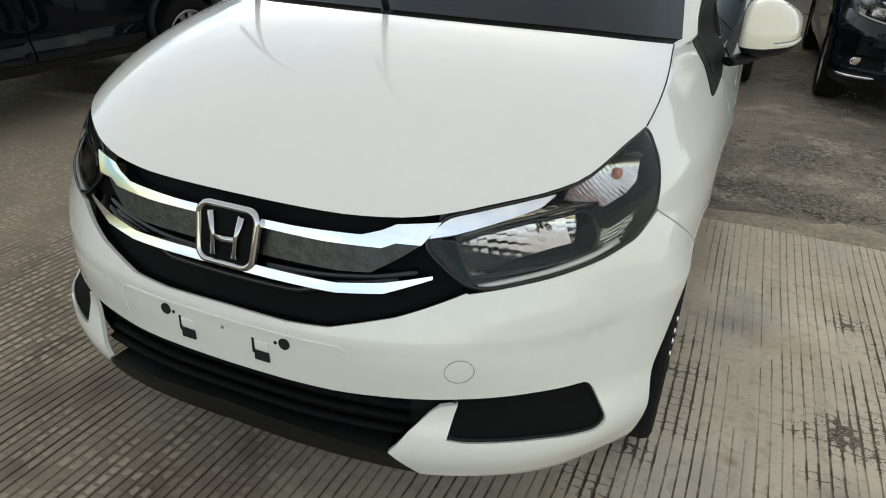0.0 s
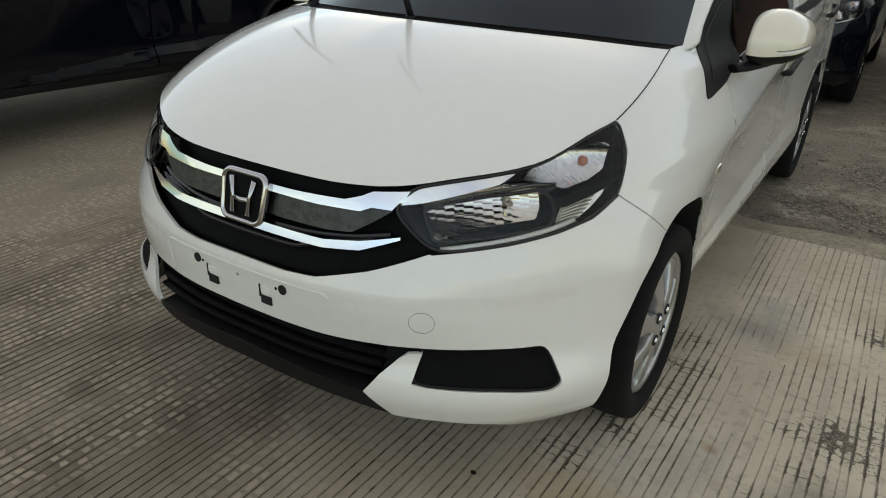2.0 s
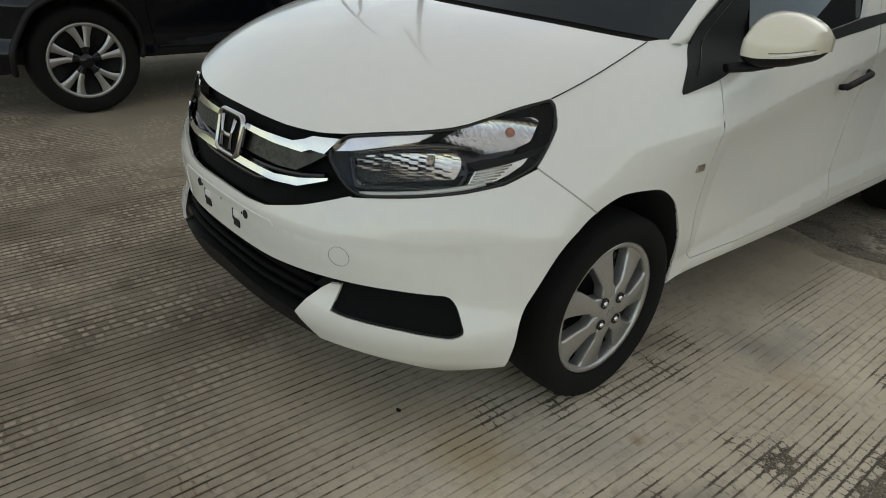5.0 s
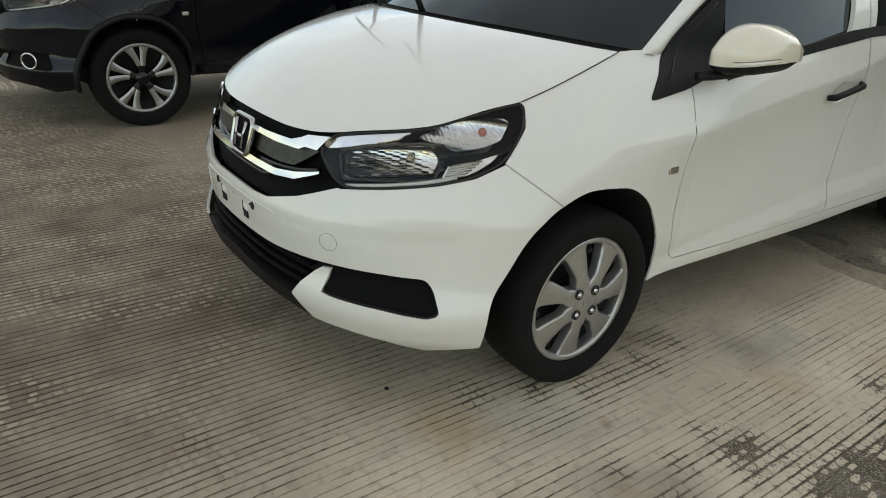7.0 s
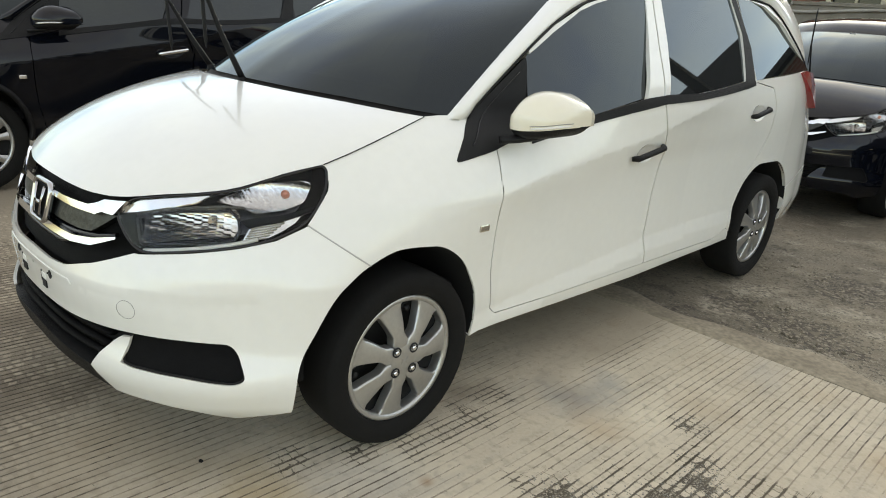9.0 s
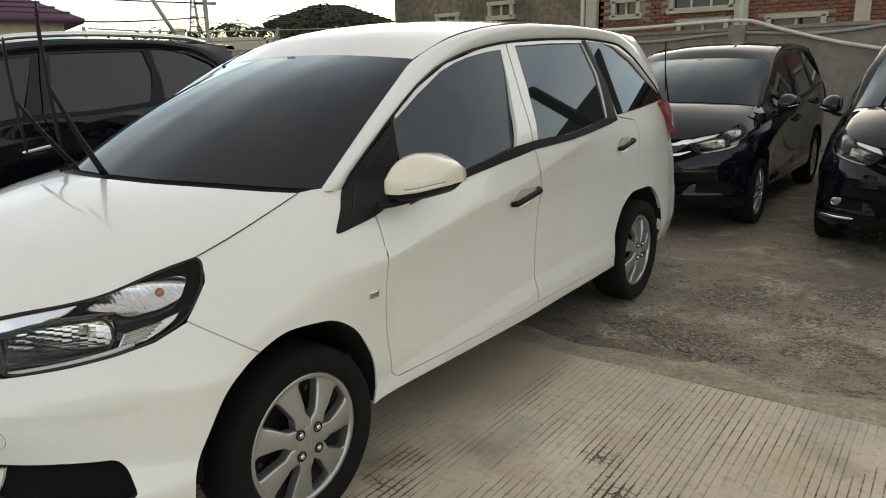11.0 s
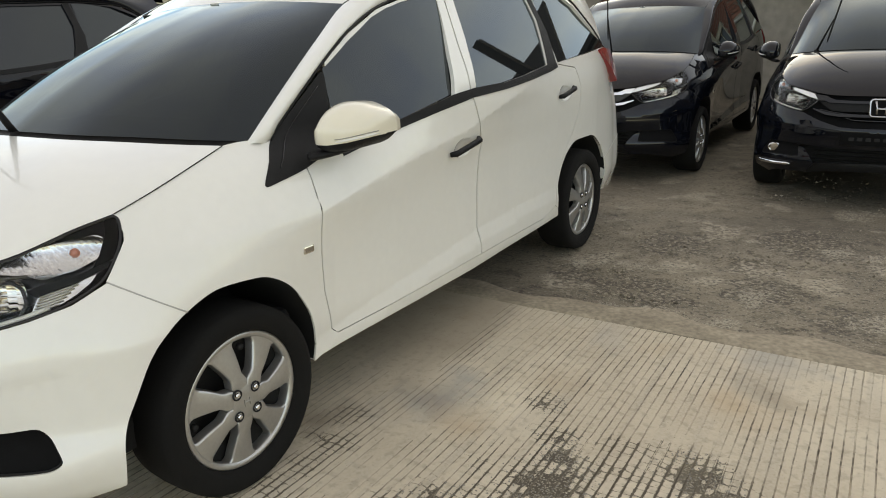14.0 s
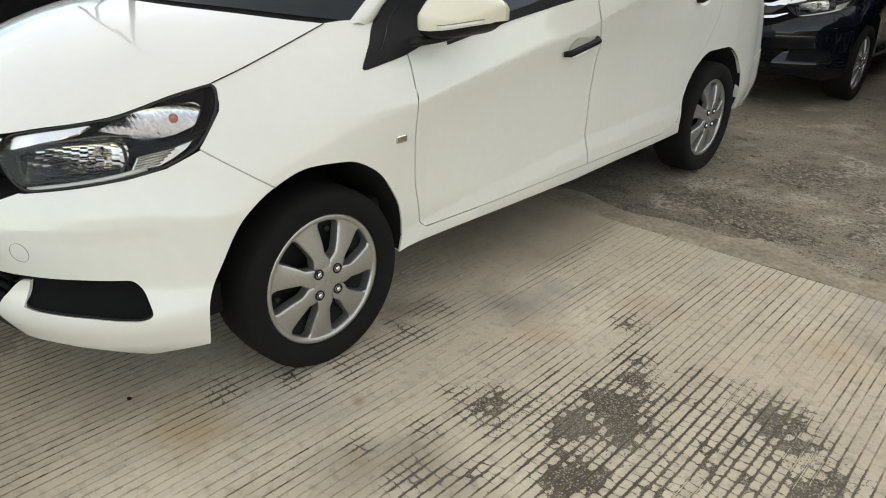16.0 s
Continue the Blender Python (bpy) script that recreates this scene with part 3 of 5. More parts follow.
def mirror(parent, paint, side, folded=False):
    """A door mirror: painted shell over a black tray, indicator strip, foot, glass facing back."""
    u = np.array([.0, .004, .012, .03, .08, .15, .23, .33, .45, .57, .69, .80, .88, .93, .96, .98, .992, 1.0])
    xs, k = .82 + .16 * u, .815 + .303 * u
    top = spline((.815, .822, .85, .876, .93, .985, 1.05, 1.09, 1.112, 1.118), (1.066, 1.090, 1.108, 1.115, 1.120, 1.117, 1.100, 1.085, 1.074, 1.064), k)
    edge = spline((.815, .90, 1.0, 1.06, 1.118), (.995, .994, .999, 1.004, 1.012), k)
    low = spline((.815, .83, .91, 1.0, 1.05, 1.09, 1.118), (.989, .977, .967, .971, .979, .992, 1.008), k)
    top, edge, low = (1.034 + (v - 1.04) * .965 for v in (top, edge, low))
    round_end = .62 + .38 * np.sqrt(np.clip(1 - (np.clip(u - .86, 0, 1) / .14) ** 2, 0, 1))
    top, low = edge + (top - edge) * round_end, edge + (low - edge) * round_end
    deep = .13 * (1 - np.abs(2 * u - 1) ** np.where(u < .5, 14, 6)) ** .6 + .004
    mid = .483 + .08 * np.clip(u - .45, 0, 1)
    shell, tray = [], []
    for x, t, e, l, d, y in zip(xs, top, edge, low, deep, mid):
        b = .085 * min(1, d / .05)
        # upright lower half, a soft crease, then the upper half leaning back
        ring = [(x, y - d * f, e + (t - e) * h) for f, h in ((.985, 0), (1, .12), (1, .30), (.985, .40), (.965, .435), (.93, .475), (.85, .58), (.74, .71), (.58, .84), (.36, .945), (.12, .995))] + [(x, y + b * .7, t - .004), (x, y + b, t - .016), (x, y + b, e + .002)]
        shell.append(ring)
        x = .9 + (x - .9) * .965
        ring = [(x, y - d * .94, e + .004), (x, y - d * .95, e * .6 + l * .4), (x, y - d * .80, l + .003), (x, y - d * .4, l - .001), (x, y + b * .6, l), (x, y + b * .93, e + .004)]
        tray.append(ring)
    m = new("door_mirror")
    m.parent = parent
    if folded:
        hinge = Vector((.86 * side, .45, 0))
        m.matrix_local = Matrix.Translation(hinge) @ Matrix.Rotation(radians(68 * side), 4, "Z") @ Matrix.Translation(-hinge)
    foot = lambda q: (q[0][0], sum(v[1] for v in q) / len(q), min(v[2] for v in q))
    cap = lambda r: [[foot(r[0])] * len(r[0])] + r + [[foot(r[-1])] * len(r[0])]
    part("shell", sheet(cap(shell), side=side), CREAM_PAINT if paint is WHITE else paint, m, "cream white shell" if paint is WHITE else "")
    part("lower_shell", sheet(cap(tray), side=side), BLACK, m, "matt black lower shell")
    k = slice(9, 17)
    strip = np.stack((xs[k], mid[k] - deep[k] * 1.002, edge[k] + .014), 1)
    part("shell_seam", tube(strip * (side, 1, 1), .0014, 5), SHUT if paint is WHITE else BLACK, m)
    part("indicator", tube((strip + (0, .001, -.007)) * (side, 1, 1), (.0015,) + (.0045,) * 6 + (.0012,), 6), WHITE_TRIM, m, "pale indicator strip")
    back = [[(x, y + .083 * min(1, d / .05), z) for z in (e + .01, t - .02)] for x, t, e, d, y in list(zip(xs, top, edge, deep, mid))[3:-3]]
    part("glass", sheet([[np.array(v) + (0, .006, 0) for v in r] for r in back], side=side), CHROME, m, "mirror glass")
    arm = [(.808, .345, .950), (.838, .38, .956), (.865, .415, .963), (.89, .45, .972), (.90, .465, .982)]
    part("foot", tube(curve_of(arm, 12) * (side, 1, 1), np.interp(np.linspace(0, 1, 12), (0, .3, .8, 1), (.012, .014, .013, .010)), 12, flat=1.9), BLACK, m)
    return m


def wiper(parent, foot, elbow, tip):
    """A wiper swung up off the glass: arm from its pivot, blade hung at the elbow."""
    w = new("wiper")
    w.parent = parent
    a, b, c = (np.array(v, float) for v in (foot, elbow, tip))
    part("arm", tube(curve_of([a, a + (b - a) * .5 + np.array((0, -.006, .0)), b], 10), np.linspace(.0125, .006, 10), 8, flat=.6), BLACK, w)
    d = (c - b) / np.linalg.norm(c - b)
    part("blade", tube(curve_of([b - d * .20 + np.array((0, .012, 0)), b, b + (c - b) * .6 + np.array((0, -.004, 0)), c], 16), (.002,) + (.0062,) * 14 + (.002,), 6), BLACK, w)
    part("pivot", tube([a + (0, .0, -.03), a + (0, -.002, .012)], .017, 12), BLACK, w)


def dish(cs, cz, rs, rz, deep):
    """The body surface sunk to a bowl round a place on it."""
    return lambda s, z, off=0.0: body(s, z, off - deep * np.clip(1 - ((s - cs) / rs) ** 2 - ((z - cz) / rz) ** 2, 0, 1) ** .8)


def even_glass(outline, stiff=.02):
    """A smooth pane laid through the body along an outline: each coordinate a quadratic of arc length and height."""
    q = np.asarray(outline, float)
    mid = q.mean(0)
    want = body(q[:, 0], q[:, 1])
    form = lambda s, z: np.stack((np.ones_like(s), s, z, s * s, s * z, z * z), -1)
    a = form(q[:, 0] - mid[0], q[:, 1] - mid[1])
    fit = np.linalg.lstsq(a.T @ a + np.diag((0, 0, 0, stiff, stiff, stiff)), a.T @ want, rcond=None)[0]
    return lambda s, z, off=0.0: form(np.asarray(s) - mid[0], np.asarray(z) - mid[1]) @ fit + np.array((off, 0, 0))


def headlamp(parent, side, dark):
    h = new("headlamp")
    h.parent = parent
    P = lambda o, off, mat, name, label="", fold=.006, r=.008: part(name, panel(soften(o, r), off=off, fold=fold, grid=.02, side=side), mat, h, label)
    P(LAMP, -.105, GLOSS_BLACK, "housing", "dark lamp housing", .0)
    P([(.410, .746), (.462, .785), (.569, .804), (.722, .820), (.676, .800), (.590, .782), (.484, .758)], -.006, CHROME, "trim", "chrome strip", .01)
    refl = [(.486, .743), (.544, .760), (.644, .776), (.784, .786), (.808, .768), (.812, .736), (.792, .709), (.620, .692), (.516, .681)]
    # small pillowed facets in stepped rows, as in a pressed reflector
    pillow = lambda v, w: (v / w - np.floor(v / w) - .5) ** 2 * 4
    facets = lambda s, z, ws, wz: pillow(s, ws) + pillow(z + .004 * np.floor(s / ws), wz)
    bowl = lambda s, z, off=0.0: body(s, z, off - .070 * np.clip(1 - ((s - .690) / .235) ** 2 - ((z - .742) / .076) ** 2, 0, 1) ** .72 + .0006 * facets(s, z, .027, .013))
    part("reflector", panel(soften(refl, .008), off=-.012, fold=0, grid=.0033, side=side, place=bowl), REFLECT, h, "silver faceted reflector")
    seat = bowl(np.array([.715]), np.array([.748]), -.004)[0]
    way = body([.715], [.748], .0)[0] - seat
    way /= np.linalg.norm(way)
    for r0, d0, d1, mat, nm in ((.010, 0, .005, BADGE, "bulb_collar"), (.0062, .004, .026, REFLECT, "bulb")):
        part(nm, tube(np.array([seat + way * d0, seat + way * d1]) * (side, 1, 1), r0, 14), mat, h)
    rim = body(*grow(soften(refl, .008)).T, -.011) * (side, 1, 1)
    part("reflector_rim", tube(rim, .0045, 6, closed=True), GLOSS_BLACK, h)
    P([(.438, .742), (.486, .744), (.512, .690), (.56, .684), (.538, .674), (.512, .672)], -.016, BLANK, "bezel", "dark bezel", .01)
    part("brow", tube(curve3([(.486, .752), (.60, .777), (.69, .788), (.765, .795), (.826, .793)], -.009) * (side, 1, 1), .0052, 6, flat=.6), VISOR, h, "thin bronze brow over the reflector")
    ind = [(.735, .806), (.800, .826), (.850, .841), (.940, .852), (1.012, .860), (1.030, .848), (1.004, .803), (.945, .785), (.860, .776), (.815, .790)]
    hollow = lambda s, z, off=0.0: body(s, z, off - .036 * np.clip(1 - ((s - .900) / .165) ** 2 - ((z - .816) / .052) ** 2, 0, 1) ** .7 + .0004 * facets(s + z * .8, z, .016, .03))
    part("indicator_bowl", panel(soften(ind, .010), off=-.010, fold=.0, grid=.0035, side=side, place=hollow), BOWL, h, "silver indicator bowl")
    b0 = hollow(np.array([.952]), np.array([.820]), -.010)[0]
    out_way = body([.952], [.820], .0)[0] - b0
    out_way /= np.linalg.norm(out_way)
    part("indicator_bulb", tube(np.array([b0 + out_way * f for f in (-.010, -.002, .007, .011)]) * (side, 1, 1), (.009, .0125, .0105, .004), 14), AMBER, h, "amber indicator bulb")
    P([(.812, .764), (.836, .747), (.930, .765), (1.028, .790), (1.036, .803), (.935, .780), (.852, .772)], -.006, BLANK, "divider", "black bar across the lamp", .012, .003)
    P([(.840, .744), (.900, .755), (.996, .781), (.968, .755), (.930, .735), (.890, .719), (.816, .708)], -.024, REFLECT, "side_marker", "ribbed clear side marker", .01)
    for k in range(6):
        f = k / 5
        a = body([.822 + .020 * f, .884 + .052 * f], [.713 + .030 * f, .721 + .037 * f], -.017) * (side, 1, 1)
        part("rib", tube(a, .0021, 5), MARKER, h)
    part("light_bar", tube(curve3([(.531, .667), (.692, .690), (.809, .709), (.860, .720)], -.008) * (side, 1, 1), .0058, 8), WHITE_TRIM, h, "white light bar")
    P(LAMP, 0, LENS, "lens", "clear lens", .0)
    rim = body(*grow(soften(LAMP, .012)).T, -.002) * (side, 1, 1)
    part("seal", tube(rim, .0042, 6, closed=True), GLOSS_BLACK, h)
    return h


def ring_box(w, h, r, n=6):
    """A rounded rectangle's outline."""
    out = []
    for cx, cy, a in ((w - r, h - r, 0), (r - w, h - r, 90), (r - w, r - h, 180), (w - r, r - h, 270)):
        out += [(cx + r * math.cos(radians(a + 90 * k / n)), cy + r * math.sin(radians(a + 90 * k / n))) for k in range(n + 1)]
    return np.array(out)


def badge(parent, at, w, mat=None):
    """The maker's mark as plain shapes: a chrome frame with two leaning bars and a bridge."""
    b = new("badge")
    b.parent, b.matrix_local = parent, Matrix.Translation(at) @ Matrix.Rotation(radians(-14), 4, "X")
    o = ring_box(w, w * .86, w * .35)
    part("frame", tube([(x * (1 + .06 * y / w), 0, y) for x, y in o], w * .115, 10, closed=True, flat=1.3), BADGE, b, "chrome badge frame")
    bm = bmesh.new()
    bm.faces.new([bm.verts.new((x * .97, -.004, y * .97)) for x, y in o])
    part("backing", bm, BLANK, b)
    for k in (-1, 1):
        part("bar", tube([(k * w * .38, -.008, -w * .62), (k * w * .40, -.011, 0), (k * w * .56, -.009, w * .66)], (w * .11, w * .08, w * .13), 8, flat=.6), BADGE, b)
    part("bridge", tube([(-w * .36, -.010, -.06 * w), (0, -.011, -.10 * w), (w * .36, -.010, -.06 * w)], w * .10, 8, flat=.6), BADGE, b)
    return b


def front_end(car, paint, sport):
    """Grille, bumper, lower grille and number plate seat."""
    top = [(.996, .752), (1.064, .705), (1.166, .631)]
    arch = bend(ARCH, 4, 0)                         # from the seam down to the bumper's foot
    low = [(.792, .196), (.674, .229), (.546, .242), (.429, .244), (.364, .316), (.400, .365), (.440, .404), (.464, .421), (.499, .426)]
    fog = [(.477, .355), (.510, .350), (.671, .346), (.792, .332), (.822, .345), (.804, .410), (.782, .438), (.657, .442), (.492, .440), (.397, .436), (.271, .430), (0, .431)]
    under = [(.512, .657), (.687, .680), (.809, .698), (.907, .718)]
    half = MOUTH + under + top + arch + low + soft_chain(fog, .022)
    bump = part("front_bumper", panel(half, fold=.010, both=True, grid=.018, lines=FACE), paint, car)
    part("bumper_backing", panel([(0, .277), (0, .770), (.405, .775), (.502, .684), (.916, .696), (.927, .247), (.445, .255)], off=-.06, fold=0, both=True, grid=.05), UNDER, bump, "dark space behind the bumper")
    # grille: black bowl with ridges, chrome bars, patterned plate
    grille = new("grille")
    grille.parent = car
    part("grille_bowl", panel([(0, .558), (.237, .565), (.367, .600), (.512, .652), (.415, .738), (.451, .788), (.354, .778), (0, .773)], off=-.034, fold=0, both=True, grid=.025), BLANK, grille, "black ridged grille")
    for z, e in ((.617, .300), (.635, .367), (.652, .406)):
        line = curve3([(0, z), (.15, z + .002), (e - .1, z + .014), (e, z + .030)], -.022, .02)
        part("ridge", tube(np.vstack((line[::-1] * (-1, 1, 1), line[1:])), .008, 6), GLOSS_BLACK, grille)
    chrome = GLOSS_BLACK if sport else CHROME
    bar = [(0, .733), (.216, .730), (.331, .732), (.359, .743), (.411, .743), (.451, .784), (.358, .775), (.330, .763), (.289, .751), (.145, .747), (0, .747)]
    part("upper_bar", panel(bar, off=.012, fold=.03, both=True, grid=.015), chrome, grille, "" if sport else "chrome bar")
    part("plate", panel([(0, .676), (.246, .675), (.310, .680), (.361, .708), (.406, .735), (.359, .741), (.331, .730), (0, .730)], off=-.004, fold=.02, both=True, grid=.02), BLACK if sport else SATIN, grille, "dull patterned plate between the bars")
    low_bar = [(0, .644), (.249, .643), (.341, .652), (.437, .685), (.437, .691), (.340, .671), (.247, .660), (0, .662)]
    part("lower_bar", panel(low_bar, off=.010, fold=.03, both=True, grid=.015), chrome, grille, "" if sport else "chrome bar")
    y = float(body([0], [.704])[0][1])
    badge(grille, (0, y - .013, .704), .066)
    # lower grille with slats and lip
    lower = new("lower_grille")
    lower.parent = car
    part("mesh_backing", panel([(0, .277), (.347, .280), (.506, .348), (.501, .447), (0, .445)], off=-.065, fold=0, both=True), BLANK, lower)
    for z in (.405, .378, .352):
        line = curve3([(0, z), (.25, z - .001), (.40, z - .004)], -.035, .03)
        part("slat", tube(np.vstack((line[::-1] * (-1, 1, 1), line[1:])), .006, 6, flat=2.4), BLANK, lower)
    part("lip", panel([(0, .279), (.200, .272), (.320, .259), (.429, .242), (.364, .312), (.215, .329), (0, .338)], off=-.004, fold=.05, both=True, grid=.03), BLACK, lower, "matt black lower lip")
    for side in (1, -1):
        cover = soften([(.478, .356), (.510, .351), (.671, .347), (.792, .333), (.821, .346), (.804, .409), (.781, .437), (.657, .441), (.494, .438)], .022)
        part("fog_cover", panel(cover, off=-.011, fold=.02, side=side, grid=.025), BLANK, car, "black fog lamp blank")
        part("fog_seam", tube(body(*grow(cover).T, -.009) * (side, 1, 1), .0035, 5, closed=True), UNDER, car)
        if sport:
            c = body([.70], [.39], -.005)[0] * (side, 1, 1)
            lamp = new("fog_lamp")
            lamp.parent, lamp.location = car, c
            part("bezel", tube([(.04 * math.cos(a), .0, .028 * math.sin(a)) for a in np.linspace(0, 6.28, 20, endpoint=False)], .006, 6, closed=True), CHROME, lamp)
            part("lens", tube([(0, -.002, 0), (0, -.012, 0)], (.034, .026), 16), REFLECT, lamp)
            part("wing", tube(curve3([(.518, .296), (.669, .287), (.800, .283), (.835, .295)], .018, .03) * (side, 1, 1) - c, (.004,) + (.012,) * (len(smooth_open([(.518, .296), (.669, .287), (.800, .283), (.835, .295)], .03)) - 2) + (.004,), 6), CHROME, lamp, "silver trim line")
    if sport:
        y = float(body([0], [.50])[0][1])
        seat = part("plate", block((.44, .008, .085), (0, y - .004, .50), .003), BLANK, bump, "black plate with dull grey bars")
        for k in range(7):
            part("bar", block((.030, .003, .022), (-.15 + .05 * k, y - .0095, .50), .001), DARK_METAL, seat)
        e = body([.33], [.705], .004)[0]
        part("emblem", block((.040, .006, .020), e, .002), CHROME, grille, "small bright emblem")
    # plate seat: holes, clips
    for x in (-.146, .146):
        part("plate_hole", tube(body([abs(x)] * 2, [.519] * 2, 0) * (math.copysign(1, x), 1, 1) + np.array(((0, .001, 0), (0, -.0015, 0))), .0125, 16), UNDER, bump)
    for x in (-.0915, .0915):
        b = body([abs(x)], [.487], 0)[0] * (math.copysign(1, x), 1, 1)
        part("plate_clip", block((.034, .004, .022), b + (0, -.0005, -.012), .001), UNDER, bump, "dark clip slot")
        part("plate_clip", block((.030, .006, .018), b + (0, -.001, .014), .003), WHITE_TRIM if paint is WHITE else BLACK, bump)
    for x in (-.126, 0, .126):
        part("plate_hole", tube(body([abs(x)] * 2, [.517] * 2, 0) * (math.copysign(1, x), 1, 1) + np.array(((0, .001, 0), (0, -.0012, 0))), .0038, 10), UNDER if x else SHUT, bump)
    for x in (-.110, .073):
        part("plate_slot", block((.005, .004, .034), body([abs(x)], [.497], 0)[0] * (math.copysign(1, x), 1, 1) + (0, -.0004, 0), .001), UNDER, bump)
    edge = [(-.275, .436), (-.277, .526), (-.262, .539), (.262, .540), (.277, .528)]
    if not sport:
        q = np.array([body([abs(a)], [b], .0005)[0] * (math.copysign(1, a), 1, 1) for a, b in smooth_open(edge, .02)])
        part("plate_edge", tube(q, .0023, 5), WHITE_TRIM if paint is WHITE else BLACK, bump, "raised edge of the number plate seat")
    tow = np.array([body([.496 + .029 * math.cos(a)], [.509 + .026 * math.sin(a)], .0003)[0] for a in np.linspace(0, 2 * math.pi, 28, endpoint=False)])
    part("tow_cover", tube(tow, .0007, 4, closed=True), SHUT if paint is WHITE else BLACK, bump, "round towing eye cover")


def build_car(paint, kind, m):
    """kind: plain, sport or tall."""
    car = new("car")
    car.matrix_world = m
    tall, sport = kind == "tall", kind == "sport"
    part("bonnet", hood_mesh(), paint, car)
    cowl = np.stack([curve_of(HOOD_REAR, 14) + (0, .003, -.012), (curve_of(HOOD_REAR, 14) + curve_of(SCREEN_FOOT, 14)) / 2 + (0, .01, -.015), curve_of(SCREEN_FOOT, 14) + (0, .01, .001)])
    part("cowl", sheet(cowl, both=True), BLACK, car, "black plastic cowl")
    ws = part("windscreen", screen_mesh(), SCREEN, car, "dark tinted windscreen")
    ws.visible_shadow = False
    head = curve_of(SCREEN_HEAD, 14)
    part("screen_sticker", block((.05, .001, .012), (.0, .755, 1.437), 0, Matrix.Rotation(radians(30), 4, "X")), WHITE_TRIM, ws, "small pale sticker")
    roof = part("roof", roof_mesh(), paint, car)
    for side in (1, -1):
        ditch = curve_of(RAIL[4:], 40) * (side, 1, 1) + (0, 0, .0015)
        part("roof_seam", tube(ditch, .0022, 5), BLACK, roof, "black roof moulding")
        part("side_frame", rail_mesh(side), paint, car)
        part("window_seal", tube(curve3(EAVE, .003) * (side, 1, 1), .0055, 5), BLACK, car, "black rubber window seal")
    front_end(car, paint, sport)
    for side in (1, -1):
        headlamp(car, side, sport)
        fender = SEAM + [(1.525, 1.016), (1.583, 1.015), (1.650, 1.000), (1.580, .946), (1.590, .926)] + shift([(1.697, .920)] + DOOR_FRONT[1:], -GAP) \
            + [(1.764, .326), (1.719, .290), (1.633, .278)] + bend(ARCH, 10, 4) + [(1.0655, .7068), (.9955, .7555), (1.031, .796), (1.069, .837), (1.0765, .856), (1.0760, .877), (1.072, .892)]
        # dark bar added to stand for the shaded gap beside the bonnet
        part("bonnet_shut_line", tube(curve3(SEAM, .0035, .02) * (side, 1, 1), .0016, 5), BLACK, car, "dark shut line beside the bonnet")
        part("bumper_seam", tube(curve3([(.9958, .7538), (1.0648, .7060), (1.166, .633)], -.0005, .02) * (side, 1, 1), .0022, 5), JOINT if paint is WHITE else BLACK, car, "thin joint between bumper and wing")
        fen = part("wing", panel(fender, fold=.007, side=side, grid=.02, lines=CREASES[:1]), paint, car, "front wing")
        sl = part("repeater", block((.008, .045, .024), body([1.625], [.674], .001)[0] * (side, 1, 1), .004), REFLECT, fen, "small clear side repeater")
        fd = [(a, b) for a, b in DOOR_FRONT] + [(a - GAP, b) for a, b in DOOR_MID[::-1]] + [(2.724, 1.473), (2.559, 1.452), (2.292, 1.394), (2.081, 1.310), (1.933, 1.225), (1.904, 1.062), (1.868, .951), (1.759, .933)]
        cups = [[(c[0] + .080 * math.cos(a), c[1] - .004 + .043 * math.sin(a)) for a in np.linspace(0, 2 * math.pi, 24, endpoint=False)] for c in ((2.591, .846), (3.673, .967))]
        door = part("front_door", panel(fd, [GLASS_F, cups[0]], fold=.018, side=side, grid=.016, lines=CREASES), paint, car)
        g = part("front_window", panel(GLASS_F, off=-.009, fold=0, side=side, place=even_glass(GLASS_F)), TINTED, door, "tinted side window")
        g.visible_shadow = False
        rd = [(a + GAP, b) for a, b in DOOR_MID] + DOOR_REAR[:-1] + [(3.607, 1.513), (3.209, 1.503), (2.860, 1.486)]
        rear = part("rear_door", panel(rd, [GLASS_R, cups[1]], fold=.018, side=side, grid=.016, lines=CREASES), paint, car)
        g = part("rear_window", panel(GLASS_R, off=-.009, fold=0, side=side, place=even_glass(GLASS_R)), TINTED, rear, "tinted side window")
        g.visible_shadow = False
        part("pillar_trim", panel([(3.579, 1.509), (3.631, 1.515), (3.642, 1.275), (3.597, 1.124), (3.484, 1.117), (3.541, 1.225), (3.588, 1.340)], off=.003, fold=.012, side=side), BLACK, rear, "black window pillar trim")
        part("sail", panel(soften(SAIL, .03), off=.004, fold=.014, side=side), BLACK, car, "matt black mirror sail")
        part("sail_seam", tube(curve3([(1.60, .932), (1.70, 1.015), (1.80, 1.095), (1.872, 1.15)], .0045, .03) * (side, 1, 1), .0022, 5), GLOSS_BLACK, car)
        belt = [(1.861, .928), (2.188, .978), (2.421, 1.011), (2.661, 1.039), (2.992, 1.049), (3.243, 1.065), (3.488, 1.085), (3.598, 1.100), (3.597, 1.124), (3.480, 1.121), (3.213, 1.094), (2.946, 1.076),
                (2.685, 1.076), (2.534, 1.065), (2.193, 1.008), (1.870, .962)]
        part("belt_moulding", panel(belt, off=.006, fold=.012, side=side), BLACK, door, "black rubber belt moulding")
